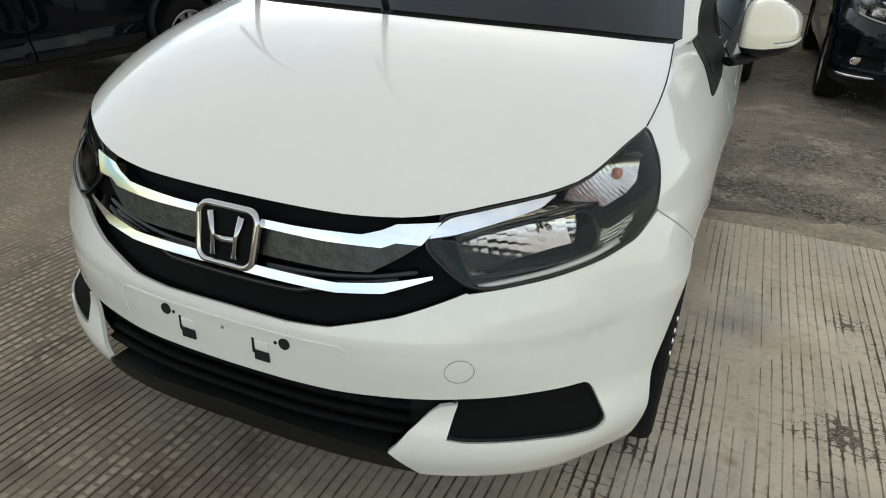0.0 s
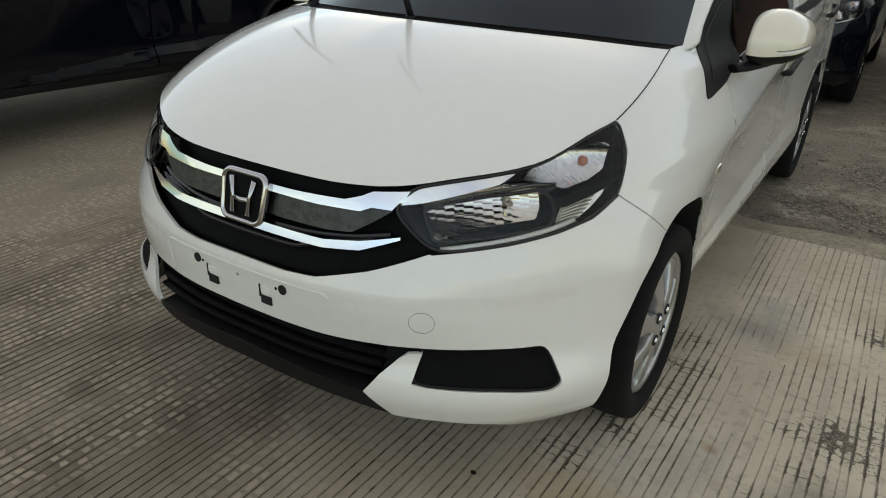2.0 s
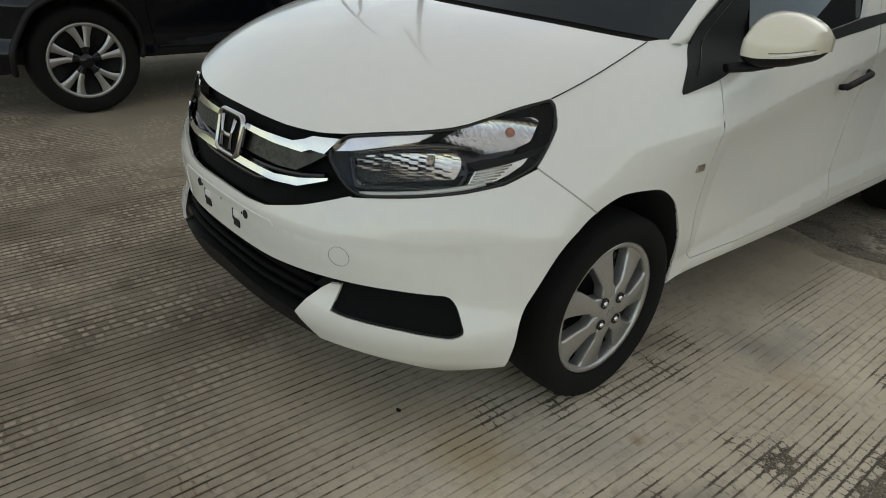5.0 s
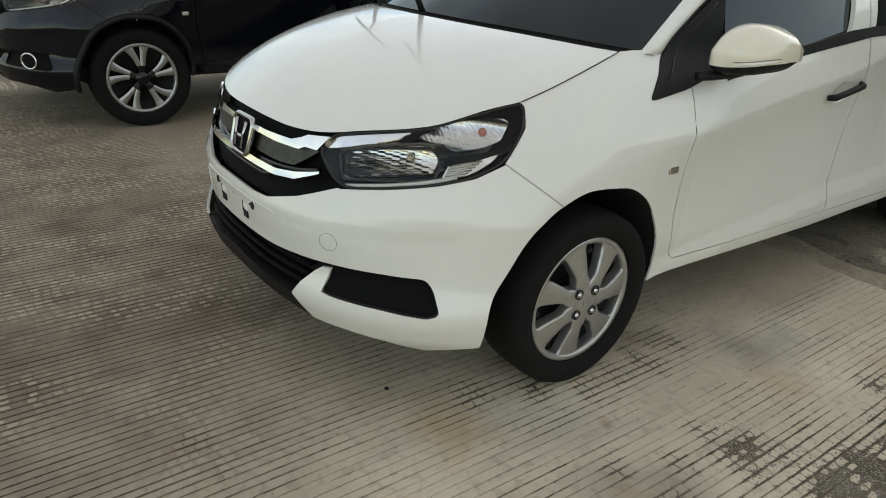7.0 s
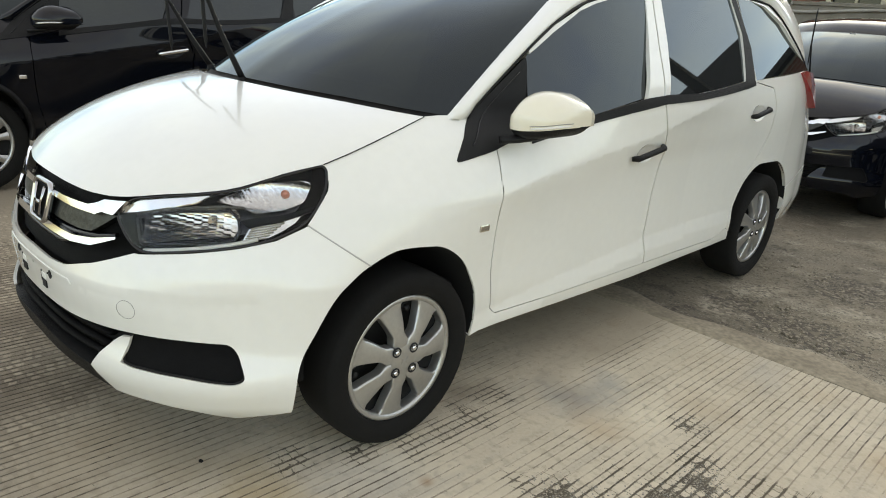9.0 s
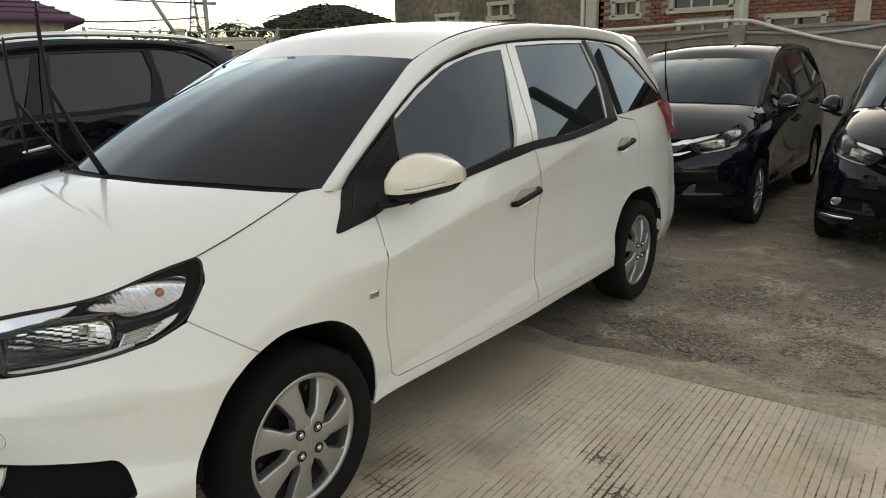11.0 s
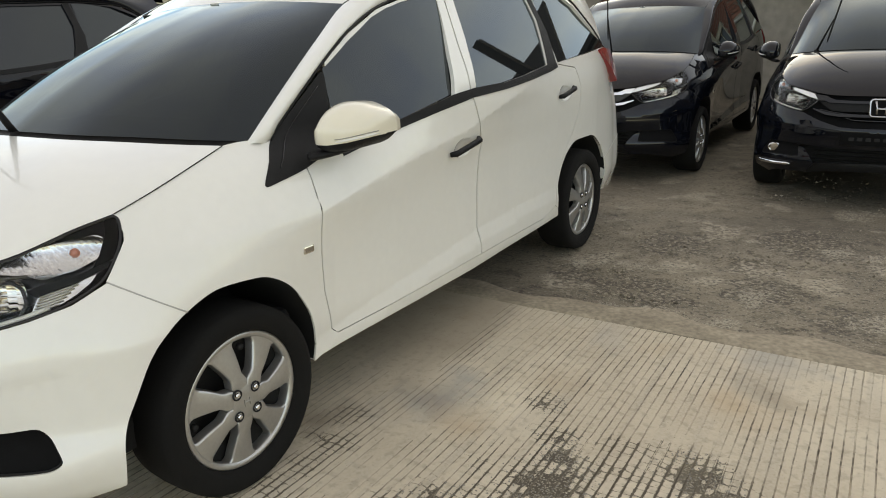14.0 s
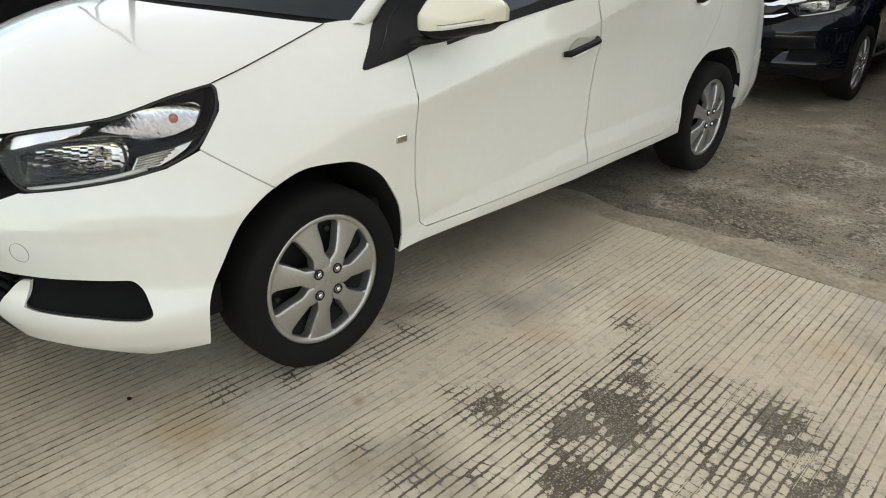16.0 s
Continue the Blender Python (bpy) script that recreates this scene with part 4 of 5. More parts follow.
        for o, d in ((((2.478, .828), (2.591, .846), (2.702, .864)), door), (((3.577, .950), (3.673, .967), (3.769, .983)), rear)):
            pan = np.array(o)
            c = pan[1]
            part("handle_cup", panel(cups[0] if d is door else cups[1], off=0, fold=0, side=side, grid=.012, place=dish(c[0], c[1] - .004, .080, .043, .018)), paint, d)
            hl = curve3(pan, .026, .02)
            hl[0] -= (.020, 0, 0)
            hl[-1] -= (.020, 0, 0)
            part("handle", tube(hl * (side, 1, 1), (.010,) + (.0135,) * (len(hl) - 2) + (.012,), 8, flat=.8), CHROME if tall else BLACK, d, "chrome handle" if tall else "matt black handle")
        sill = [(1.630, .283), (1.714, .296), (1.760, .333), (1.772, .324), (2.753, .325), (3.430, .325), (3.568, .363), (3.608, .349), (3.634, .293), (2.689, .267)]
        part("sill", panel(sill, off=-.0025, fold=.03, side=side), BLACK if tall else paint, car)
        quarter = [(3.577, .365), (3.585, .461), (3.670, .627), (3.784, .725), (3.871, .847), (3.886, .984), (3.834, 1.087), (3.622, 1.117), (3.646, 1.280), (3.623, 1.515), (4.019, 1.493), (4.172, 1.421),
                   (4.294, 1.319), (4.50, 1.182), (4.465, 1.150), (4.525, 1.019), (4.655, .940), (4.70, .594), (4.460, .544), (4.323, .505)] + bend(ARCH_REAR, 5, 1) + [(3.610, .344)]
        q = part("rear_wing", panel(quarter, [GLASS_Q], fold=.018, side=side, grid=.025), paint, car)
        g = part("quarter_window", panel(GLASS_Q, off=-.006, fold=0, side=side, place=even_glass(GLASS_Q, .5)), TINTED, q, "tinted quarter window")
        g.visible_shadow = False
        bulge = lambda s, z, off=0.0: body(s, z, off + .036 * np.clip((s - 4.29) / .30, 0, 1) ** .8)
        lamp = [(4.295, 1.160), (4.40, 1.168), (4.60, 1.150), (4.70, .985), (4.63, .945), (4.49, 1.035)]
        part("rear_lamp", panel(soften(lamp, .015), off=.004, fold=.09, side=side, grid=.02, place=bulge), RED, car, "red rear lamp")
        part("rear_bumper", panel([(4.360, .357), (4.346, .462), (4.327, .500), (4.460, .539), (4.711, .587), (5.544, .588), (5.544, .263), (4.722, .247), (4.413, .278)], fold=.03, side=side), paint, car)
        part("tailgate_side", panel([(4.706, .594), (4.665, .936), (4.77, .992), (4.71, 1.147), (4.52, 1.182), (4.50, 1.218), (4.33, 1.326), (4.345, 1.515), (5.544, 1.515), (5.544, .595)], off=-.004, fold=.01, side=side, grid=.06), paint, car, "tailgate")
        part("spoiler", sheet([[(.0, 3.16, 1.590), (.3, 3.14, 1.582), (.545, 3.03, 1.558)], [(.0, 3.34, 1.582), (.3, 3.32, 1.575), (.57, 3.14, 1.552)],
                               [(.0, 3.34, 1.556), (.3, 3.32, 1.548), (.58, 3.14, 1.520)], [(.0, 3.20, 1.545), (.3, 3.18, 1.54), (.54, 3.05, 1.53)]], side=side), paint, car)
        # wheel housings and what can be seen of the underside
        for line in (ARCH, ARCH_REAR):
            q = curve3(line, -.004)
            part("wheel_housing", sheet([q, q * (0, 1, 1) + (.66, 0, 0), q * (0, 1, 1) + (.45, 0, 0)], side=side), UNDER, car)
        for y, r, cap in ((-.024, .288 if not tall else .312, .2085 if not tall else .222), (2.655, .302 if not tall else .312, .212 if not tall else .222)):
            wheel(car, (.797 * side, y, r if not tall else .273), r, cap, "alloy" if tall or sport else "cover", side)
        mirror(car, paint, side, paint is WHITE and side < 0)
        if tall:
            part("arch_cladding", tube(curve3(ARCH, .012) * (side, 1, 1), .035, 8, flat=.5), BLACK, car, "matt black arch cladding")
            part("arch_cladding", tube(curve3(ARCH_REAR, .012) * (side, 1, 1), .035, 8, flat=.5), BLACK, car, "matt black arch cladding")
            part("roof_rail", tube(curve_of([(.575, .95, 1.47), (.58, 1.07, 1.535), (.585, 1.4, 1.595), (.585, 2.0, 1.622), (.575, 2.6, 1.612), (.56, 2.85, 1.575)], 30) * (side, 1, 1), .020, 8, flat=.6), CHROME, car, "silver roof rail")
            c = body([.70], [.39], .01)[0] * (side, 1, 1)
            part("fog_ring", tube([c + np.array((.042 * math.cos(a), -.02 + .034 * math.cos(a) * side, .046 * math.sin(a))) for a in np.linspace(0, 6.28, 20, endpoint=False)], .006, 6, closed=True), CHROME, car, "chrome fog lamp ring")
    part("underside", block((1.40, 3.6, .10), (0, 1.35, .30), .02), UNDER, car)
    part("bulkhead", block((1.25, .06, .50), (0, -.05, .62), .02), UNDER, car)
    part("cabin_floor", block((1.42, 3.2, .06), (0, 1.75, .42), .02), SEAT, car)
    part("dashboard", block((1.30, .42, .30), (0, .40, .86), .06), SEAT, car)
    for x in (-.36, .36):
        for y in (1.05, 1.95):
            part("seat", block((.50, .50, .22), (x, y, .62), .06), SEAT, car)
            part("seat_back", block((.50, .16, .66), (x, y + .30, 1.0), .06, Matrix.Rotation(radians(-14), 4, "X")), SEAT, car)
            part("headrest", block((.26, .10, .17), (x, y + .40, 1.36), .04), SEAT, car)
    if tall:
        return car
    lean = .12 if sport else 0
    wiper(car, (0, -.10, 1.045), (lean, -.244, 1.353), (-.01 + lean * 1.5, -.238, 1.60))
    wiper(car, (-.50, .04, 1.040), (-.50 + lean, -.138, 1.304), (-.515 + lean * 1.5, -.135, 1.52))
    return car


main = tagged(build_car(WHITE, "plain", Matrix()), "white people carrier with chrome grille parked on ribbed concrete", "car", "parked cars")
behind = tagged(build_car(BLACK_PAINT, "plain", Matrix.Translation((.093, 5.28, 0))), "black people carrier with silver wheel covers parked behind the white one", "car", "parked cars")
beside = tagged(build_car(BLACK_PAINT, "sport", Matrix.Translation((2.266, 5.03, 0))), "black sporty people carrier with fog lamps and raised wipers", "car", "parked cars")
suv = tagged(build_car(BLACK_PAINT, "tall", Matrix.Translation((-3.75, -.317, .04)) @ Matrix.Diagonal((1.03, 1.03, 1.03, 1))), "black off-roader with silver roof rails and two-tone alloy wheels", "car", "parked cars")


# ---- the yard ----
def nodes_of(name):
    m = bpy.data.materials.new(name)
    m.use_nodes = True
    n, l = m.node_tree.nodes, m.node_tree.links
    c = n.new("ShaderNodeTexCoord")

    def tex(kind, scale, detail=4.0, stretch=None, out="Fac"):
        t = n.new("ShaderNodeTex" + kind)
        t.inputs["Scale"].default_value = scale
        if kind == "Noise":
            t.inputs["Detail"].default_value = detail
        if stretch:
            mp = n.new("ShaderNodeMapping")
            mp.inputs["Scale"].default_value = stretch
            l.new(c.outputs["Object"], mp.inputs["Vector"]), l.new(mp.outputs[0], t.inputs["Vector"])
        else:
            l.new(c.outputs["Object"], t.inputs["Vector"])
        return t.outputs[out]

    def span(v, a, b, lo=0.0, hi=1.0):
        r = n.new("ShaderNodeMapRange")
        for k, q in (("From Min", a), ("From Max", b), ("To Min", lo), ("To Max", hi)):
            r.inputs[k].default_value = q
        l.new(v, r.inputs["Value"])
        return r.outputs[0]

    def calc(op, a, b=None):
        q = n.new("ShaderNodeMath")
        q.operation = op
        for i, v in enumerate((a, b)):
            if v is None:
                continue
            if isinstance(v, (int, float)):
                q.inputs[i].default_value = v
            else:
                l.new(v, q.inputs[i])
        return q.outputs[0]

    def blend(f, a, b):
        q = n.new("ShaderNodeMix")
        q.data_type = "RGBA"
        for k, v in (("A", a), ("B", b)):
            if isinstance(v, tuple):
                q.inputs[k].default_value = (*v, 1)
            else:
                l.new(v, q.inputs[k])
        l.new(f, q.inputs["Factor"])
        return q.outputs["Result"]

    return m, n, l, c, tex, span, calc, blend


# broken places in the slab: x, y, size, how far the skin has gone
BROKEN = ((1.40, .84, .065, .20), (1.46, .74, .03, .06), (1.53, .65, .07, .20), (1.59, .56, .095, .30), (1.60, .40, .16, .30), (1.57, .23, .125, .30), (1.68, .30, .12, .25),
          (1.24, .13, .06, .10), (1.33, .16, .105, .20), (1.42, .22, .075, .12), (1.40, .09, .05, .12), (1.38, .40, .03, .08),
          (1.72, .60, .13, .022), (1.80, .45, .17, .020), (1.82, .66, .12, .022), (1.85, .28, .17, .030), (1.96, .40, .15, .045),
          (1.97, .66, .13, .30), (2.03, .59, .10, .25), (1.92, .75, .04, .15), (2.15, .52, .10, .16), (2.12, .40, .10, .10),
          (1.49, -.09, .06, .035), (1.38, -.20, .07, .035), (1.28, -.06, .04, .01), (1.16, -.22, .04, .012), (1.67, .07, .14, .10),
          (.90, -.02, .03, .01), (.71, -.35, .06, .025), (.80, -.16, .06, .03), (.85, 0, .06, .035), (.88, .14, .07, .04), (.86, .28, .07, .04), (.81, .43, .07, .03))


def concrete(name, filled):
    """Pale ribbed concrete: blotches, stains, worn grit; filled: its grooves, painted dark for grime and shade."""
    m, n, l, c, tex, span, calc, blend = nodes_of(name)
    p = n["Principled BSDF"]

    def known(key):
        a = n.new("ShaderNodeAttribute")
        a.attribute_name = key
        return a.outputs["Fac"]

    def chance(v):
        w = n.new("ShaderNodeTexWhiteNoise")
        w.noise_dimensions = "1D"
        l.new(v, w.inputs["W"])
        return w.outputs["Value"]

    def far_from(x, y):
        d = n.new("ShaderNodeVectorMath")
        d.operation = "DISTANCE"
        d.inputs[1].default_value = (x, y, 0)
        l.new(c.outputs["Object"], d.inputs[0])
        return d.outputs["Value"]
    big, mid, fine, streak = tex("Noise", .9, 5), tex("Noise", 5, 6), tex("Noise", 90, 3), tex("Noise", 3.0, 5, (7, .55, 1))
    pos = n.new("ShaderNodeSeparateXYZ")
    l.new(c.outputs["Object"], pos.inputs[0])
    X, Y = pos.outputs["X"], pos.outputs["Y"]
    col = blend(span(big, .35, .65), (.51, .432, .320), (.665, .58, .445))
    col = blend(span(mid, .45, .75, 0, .38), col, (.40, .335, .25))
    col = blend(span(streak, .50, .72, 0, .40), col, (.33, .29, .235))
    col = blend(span(fine, .35, .75, 0, .35), col, (.66, .59, .475))
    col = blend(span(tex("Noise", 28, 8), .52, .66, 0, .42), col, (.30, .252, .185))
    col = blend(span(tex("Noise", 2.2, 3), .60, .74, 0, .5), col, (.42, .30, .175))
    col = blend(span(tex("Noise", 1.6, 3, (1, .6, 1)), .60, .72, 0, .28), col, (.36, .355, .34))
    # brown mud trodden over the part in front of the cars
    mud = span(calc("ADD", calc("ADD", X, calc("MULTIPLY", calc("MINIMUM", Y, 0.0), .8)), calc("MULTIPLY", calc("SUBTRACT", tex("Noise", 1.5, 6), .5), 1.9)), -1.05, .50, .95, 0)
    col = blend(calc("MULTIPLY", mud, span(mid, .30, .62, 1, .70)), col, (.098, .072, .047))
    # round spots of set tone, darkest below the front bumper and the sill
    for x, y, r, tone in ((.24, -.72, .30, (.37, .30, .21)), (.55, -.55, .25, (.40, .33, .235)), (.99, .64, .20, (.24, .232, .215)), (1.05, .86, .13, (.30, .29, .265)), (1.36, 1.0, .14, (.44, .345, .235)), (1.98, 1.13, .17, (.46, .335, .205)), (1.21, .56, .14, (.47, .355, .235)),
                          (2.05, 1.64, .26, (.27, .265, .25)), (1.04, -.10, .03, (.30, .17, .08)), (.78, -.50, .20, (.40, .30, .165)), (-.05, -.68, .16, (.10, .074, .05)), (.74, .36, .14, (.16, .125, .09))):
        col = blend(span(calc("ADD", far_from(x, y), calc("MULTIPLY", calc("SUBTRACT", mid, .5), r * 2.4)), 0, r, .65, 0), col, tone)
    # dust beside and under the car, over the grooves; its tone includes the car's soft shade
    dust_shade = calc("MULTIPLY", span(calc("ADD", X, calc("MULTIPLY", calc("SUBTRACT", tex("Noise", 3, 5), .5), .22)), .84, .98, .70, 0), span(Y, .45, 1.1))
    col = blend(calc("MULTIPLY", dust_shade, span(X, -.9, -.8)), col, (.335, .275, .20))
    dusty = calc("MULTIPLY", span(calc("ADD", X, calc("MULTIPLY", calc("SUBTRACT", tex("Noise", 2, 6), .5), 1.0)), -2.0, -1.4, .75, 0), span(Y, -.9, -.4))
    col = blend(dusty, col, (.30, .25, .185))
    # cells into which the ribs break: bounded by the grooves, and across by cracks
    rib, across = known("rib"), known("across")
    run = calc("ADD", calc("ADD", calc("MULTIPLY", Y, 28.0), calc("MULTIPLY", chance(rib), .55)), calc("MULTIPLY", tex("Noise", 6, 3), 2.6))
    dx = calc("MULTIPLY", calc("SUBTRACT", .5, calc("ABSOLUTE", calc("SUBTRACT", across, .5))), .026)
    dy = calc("MULTIPLY", calc("SUBTRACT", .5, calc("ABSOLUTE", calc("SUBTRACT", calc("FRACT", run), .5))), 1 / 28)
    q = n.new("ShaderNodeMath")
    q.operation = "SMOOTH_MIN"
    q.inputs[2].default_value = .007
    l.new(dx, q.inputs[0]), l.new(dy, q.inputs[1])
    luck = chance(calc("ADD", calc("MULTIPLY", rib, 31.7), calc("FLOOR", run)))
    edge = calc("ADD", q.outputs[0], calc("MULTIPLY", calc("SUBTRACT", tex("Noise", 85, 4), .5), .010))
    near = None
    for x, y, r, deep in BROKEN:
        d = calc("MAXIMUM", calc("SUBTRACT", far_from(x, y), r), -deep)
        near = d if near is None else calc("MINIMUM", near, d)
    hurt = calc("ADD", near, calc("MULTIPLY", calc("SUBTRACT", tex("Noise", 10, 6), .5), .17))
    stray = calc("SUBTRACT", span(tex("Noise", 2.3, 4), .58, .78, .085, -.03), calc("MULTIPLY", mud, .04))
    hurt = calc("MINIMUM", hurt, stray)
    broke = calc("ADD", hurt, calc("MULTIPLY", calc("SUBTRACT", luck, .5), .05))
    lost = calc("MAXIMUM", span(broke, -.03, .035, .0017, -.0015), span(broke, -.085, -.035, .0145, -.0040))
    gone = span(calc("SUBTRACT", edge, lost), -.0010, .0010, 1, 0)
    grit = blend(span(tex("Voronoi", 130, 0, None, "Distance"), .15, .50), (.36, .315, .24), (.085, .070, .050))
    grit = blend(span(tex("Noise", 6, 4), .46, .62, 0, .5), grit, (.19, .162, .112))
    # pale tops of the ribs showing through the mud
    crumb = calc("MULTIPLY", calc("MULTIPLY", span(edge, .0040, .0065), span(tex("Noise", 1.9, 6, (1, .6, 1)), .41, .54)), calc("MULTIPLY", span(luck, .30, .60, .1, .9), mud))
    col = blend(crumb, col, (.46, .385, .285))
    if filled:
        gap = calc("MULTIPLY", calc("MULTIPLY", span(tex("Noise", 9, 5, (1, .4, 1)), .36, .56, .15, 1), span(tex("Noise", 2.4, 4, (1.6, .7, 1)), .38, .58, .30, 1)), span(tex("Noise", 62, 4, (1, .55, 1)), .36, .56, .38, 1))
        # groove floors painted dark: grime, with the recess's shade in the same tone
        grime_shade = blend(span(mid, .3, .7), (.060, .046, .031), (.14, .112, .080))
        grime_shade = blend(mud, grime_shade, (.030, .023, .015))
        col = blend(calc("MULTIPLY", calc("MAXIMUM", calc("MAXIMUM", gap, calc("MULTIPLY", mud, .8)), span(hurt, .0, .06, 1, 0)), .92), col, grime_shade)
    else:
        col = blend(gone, col, grit)
    col = blend(calc("MULTIPLY", span(tex("Voronoi", 21, 0, None, "Distance"), .03, .06, 1, 0), span(tex("Noise", 7, 2), .5, .6, 0, .8)), col, (.10, .075, .05))
    col = blend(calc("MULTIPLY", span(tex("Voronoi", 70, 0, None, "Distance"), .05, .12, 1, 0), span(tex("Noise", 4, 4), .44, .58, 0, .75)), col, (.14, .112, .080))
    col = blend(span(tex("Noise", 1.1, 2), .64, .72, 0, .35), col, (.12, .11, .095))
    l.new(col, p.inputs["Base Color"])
    l.new(span(mid, .3, .7, .72, .95), p.inputs["Roughness"])
    b = n.new("ShaderNodeBump")
    b.inputs["Strength"].default_value, b.inputs["Distance"].default_value = .6, .006
    h = calc("ADD", calc("MULTIPLY", fine, .45), calc("MULTIPLY", tex("Noise", 260, 2), .3))
    if not filled:
        h = calc("SUBTRACT", h, calc("MULTIPLY", gone, .9))
    l.new(h, b.inputs["Height"]), l.new(b.outputs[0], p.inputs["Normal"])
    return m


# scabbed places in the old concrete: x, y, size
SCABS = ((1.33, 2.13, .22), (1.15, 2.12, .10), (.97, 2.22, .14), (1.62, 2.02, .10), (1.9, 2.35, .20), (2.3, 2.15, .16), (1.3, 3.0, .25), (2.0, 3.3, .30), (2.8, 2.5, .25), (1.75, 2.75, .14))
# paler lumps of it
LUMPS = ((1.62, 2.40, .09), (1.46, 2.56, .08), (1.80, 2.72, .10), (1.0, 2.5, .10), (2.1, 2.6, .10), (1.5, 3.4, .14), (2.5, 3.0, .14), (.95, 2.03, .08))


def rough_ground():
    """The older, darker concrete: scabbed, stained, with paler rubbed places."""
    m, n, l, c, tex, span, calc, blend = nodes_of("worn dark concrete")
    p = n["Principled BSDF"]
    big, mid, fine = tex("Noise", .7, 4), tex("Noise", 9.0, 10), tex("Noise", 55, 5)
    col = blend(span(tex("Noise", .62, 6), .42, .60), (.240, .203, .148), (.118, .098, .073))
    col = blend(span(tex("Noise", 5, 9), .40, .66, 0, .6), col, (.185, .158, .118))
    scab = calc("MULTIPLY", calc("MULTIPLY", span(mid, .52, .60), span(tex("Noise", 38, 6), .40, .54)), span(tex("Noise", 1.6, 5), .42, .60, .1, .8))
    wob = calc("MULTIPLY", calc("SUBTRACT", tex("Noise", 7, 8), .5), .55)

    def places(spots):
        near = None
        for x, y, r in spots:
            d = n.new("ShaderNodeVectorMath")
            d.operation = "DISTANCE"
            d.inputs[1].default_value = (x, y, 0)
            l.new(c.outputs["Object"], d.inputs[0])
            q = calc("SUBTRACT", d.outputs["Value"], r)
            near = q if near is None else calc("MINIMUM", near, q)
        return span(calc("ADD", near, wob), -.03, .05, 1, 0)
    worn, lump = places(SCABS), places(LUMPS)
    flakes = span(tex("Noise", 34, 6), .44, .56)
    scab = calc("MAXIMUM", scab, calc("MULTIPLY", worn, span(flakes, 0, 1, .35, .9)))
    col = blend(scab, col, (.070, .057, .042))
    col = blend(calc("MULTIPLY", calc("MULTIPLY", worn, span(tex("Noise", 48, 5), .56, .62)), .8), col, (.34, .29, .22))
    col = blend(calc("MULTIPLY", lump, span(flakes, 0, 1, .75, .15)), col, (.42, .365, .28))
    rub = calc("MULTIPLY", span(tex("Noise", 3.0, 9), .57, .63, 0, .8), span(fine, .44, .54))
    col = blend(rub, col, (.43, .385, .30))
    col = blend(span(fine, .555, .62, 0, .8), col, (.07, .06, .047))
    col = blend(span(tex("Noise", 130, 3), .60, .68, 0, .7), col, (.45, .405, .32))
    l.new(col, p.inputs["Base Color"])
    l.new(span(mid, .3, .7, .8, .97), p.inputs["Roughness"])
    b = n.new("ShaderNodeBump")
    b.inputs["Strength"].default_value, b.inputs["Distance"].default_value = .6, .008
    l.new(calc("ADD", calc("MULTIPLY", scab, -.6), calc("MULTIPLY", fine, .7)), b.inputs["Height"]), l.new(b.outputs[0], p.inputs["Normal"])
    return m


CONCRETE, GRIMY_SHADED = concrete("ribbed concrete", False), concrete("grimy shaded grooves", True)
ROUGH = rough_ground()
WALLM = material("grey render", (.245, .220, .186), .9, 0, 0, .3, .8, .4, 40)


def flat_mesh(name, x0, x1, y0, y1, z, nx=1, ny=1, wave=0.0):
    bm = bmesh.new()
    g = [[bm.verts.new((x, y, z + (wave * noise.noise((x * 1.7, y * 1.7, 3)) + wave * .5 * noise.noise((x * 6, y * 6, 8)) if wave else 0))) for x in np.linspace(x0, x1, nx + 1)] for y in np.linspace(y0, y1, ny + 1)]
    for a, b in zip(g, g[1:]):
        for i in range(nx):
            bm.faces.new((a[i], a[i + 1], b[i + 1], b[i])).smooth = True
    me = bpy.data.meshes.new(name)
    bm.to_mesh(me)
    bm.free()
    return me


def structure(name, me, mat, label, category):
    if isinstance(me, bmesh.types.BMesh):
        bm, me = me, bpy.data.meshes.new(name)
        bm.to_mesh(me)
        bm.free()
    me.materials.append(mat)
    return tagged(new(name, me), label, category, kind="structure")


structure("ground", flat_mesh("ground", -400, 400, -400, 400, -.05), ROUGH, "worn dark concrete yard reaching far out", "ground")
structure("pavement_rear", flat_mesh("pavement_rear", -14, 14, 1.655, 13.5, -.006, 150, 90, .004), ROUGH, "worn dark concrete apron, scabbed and stained", "pavement")


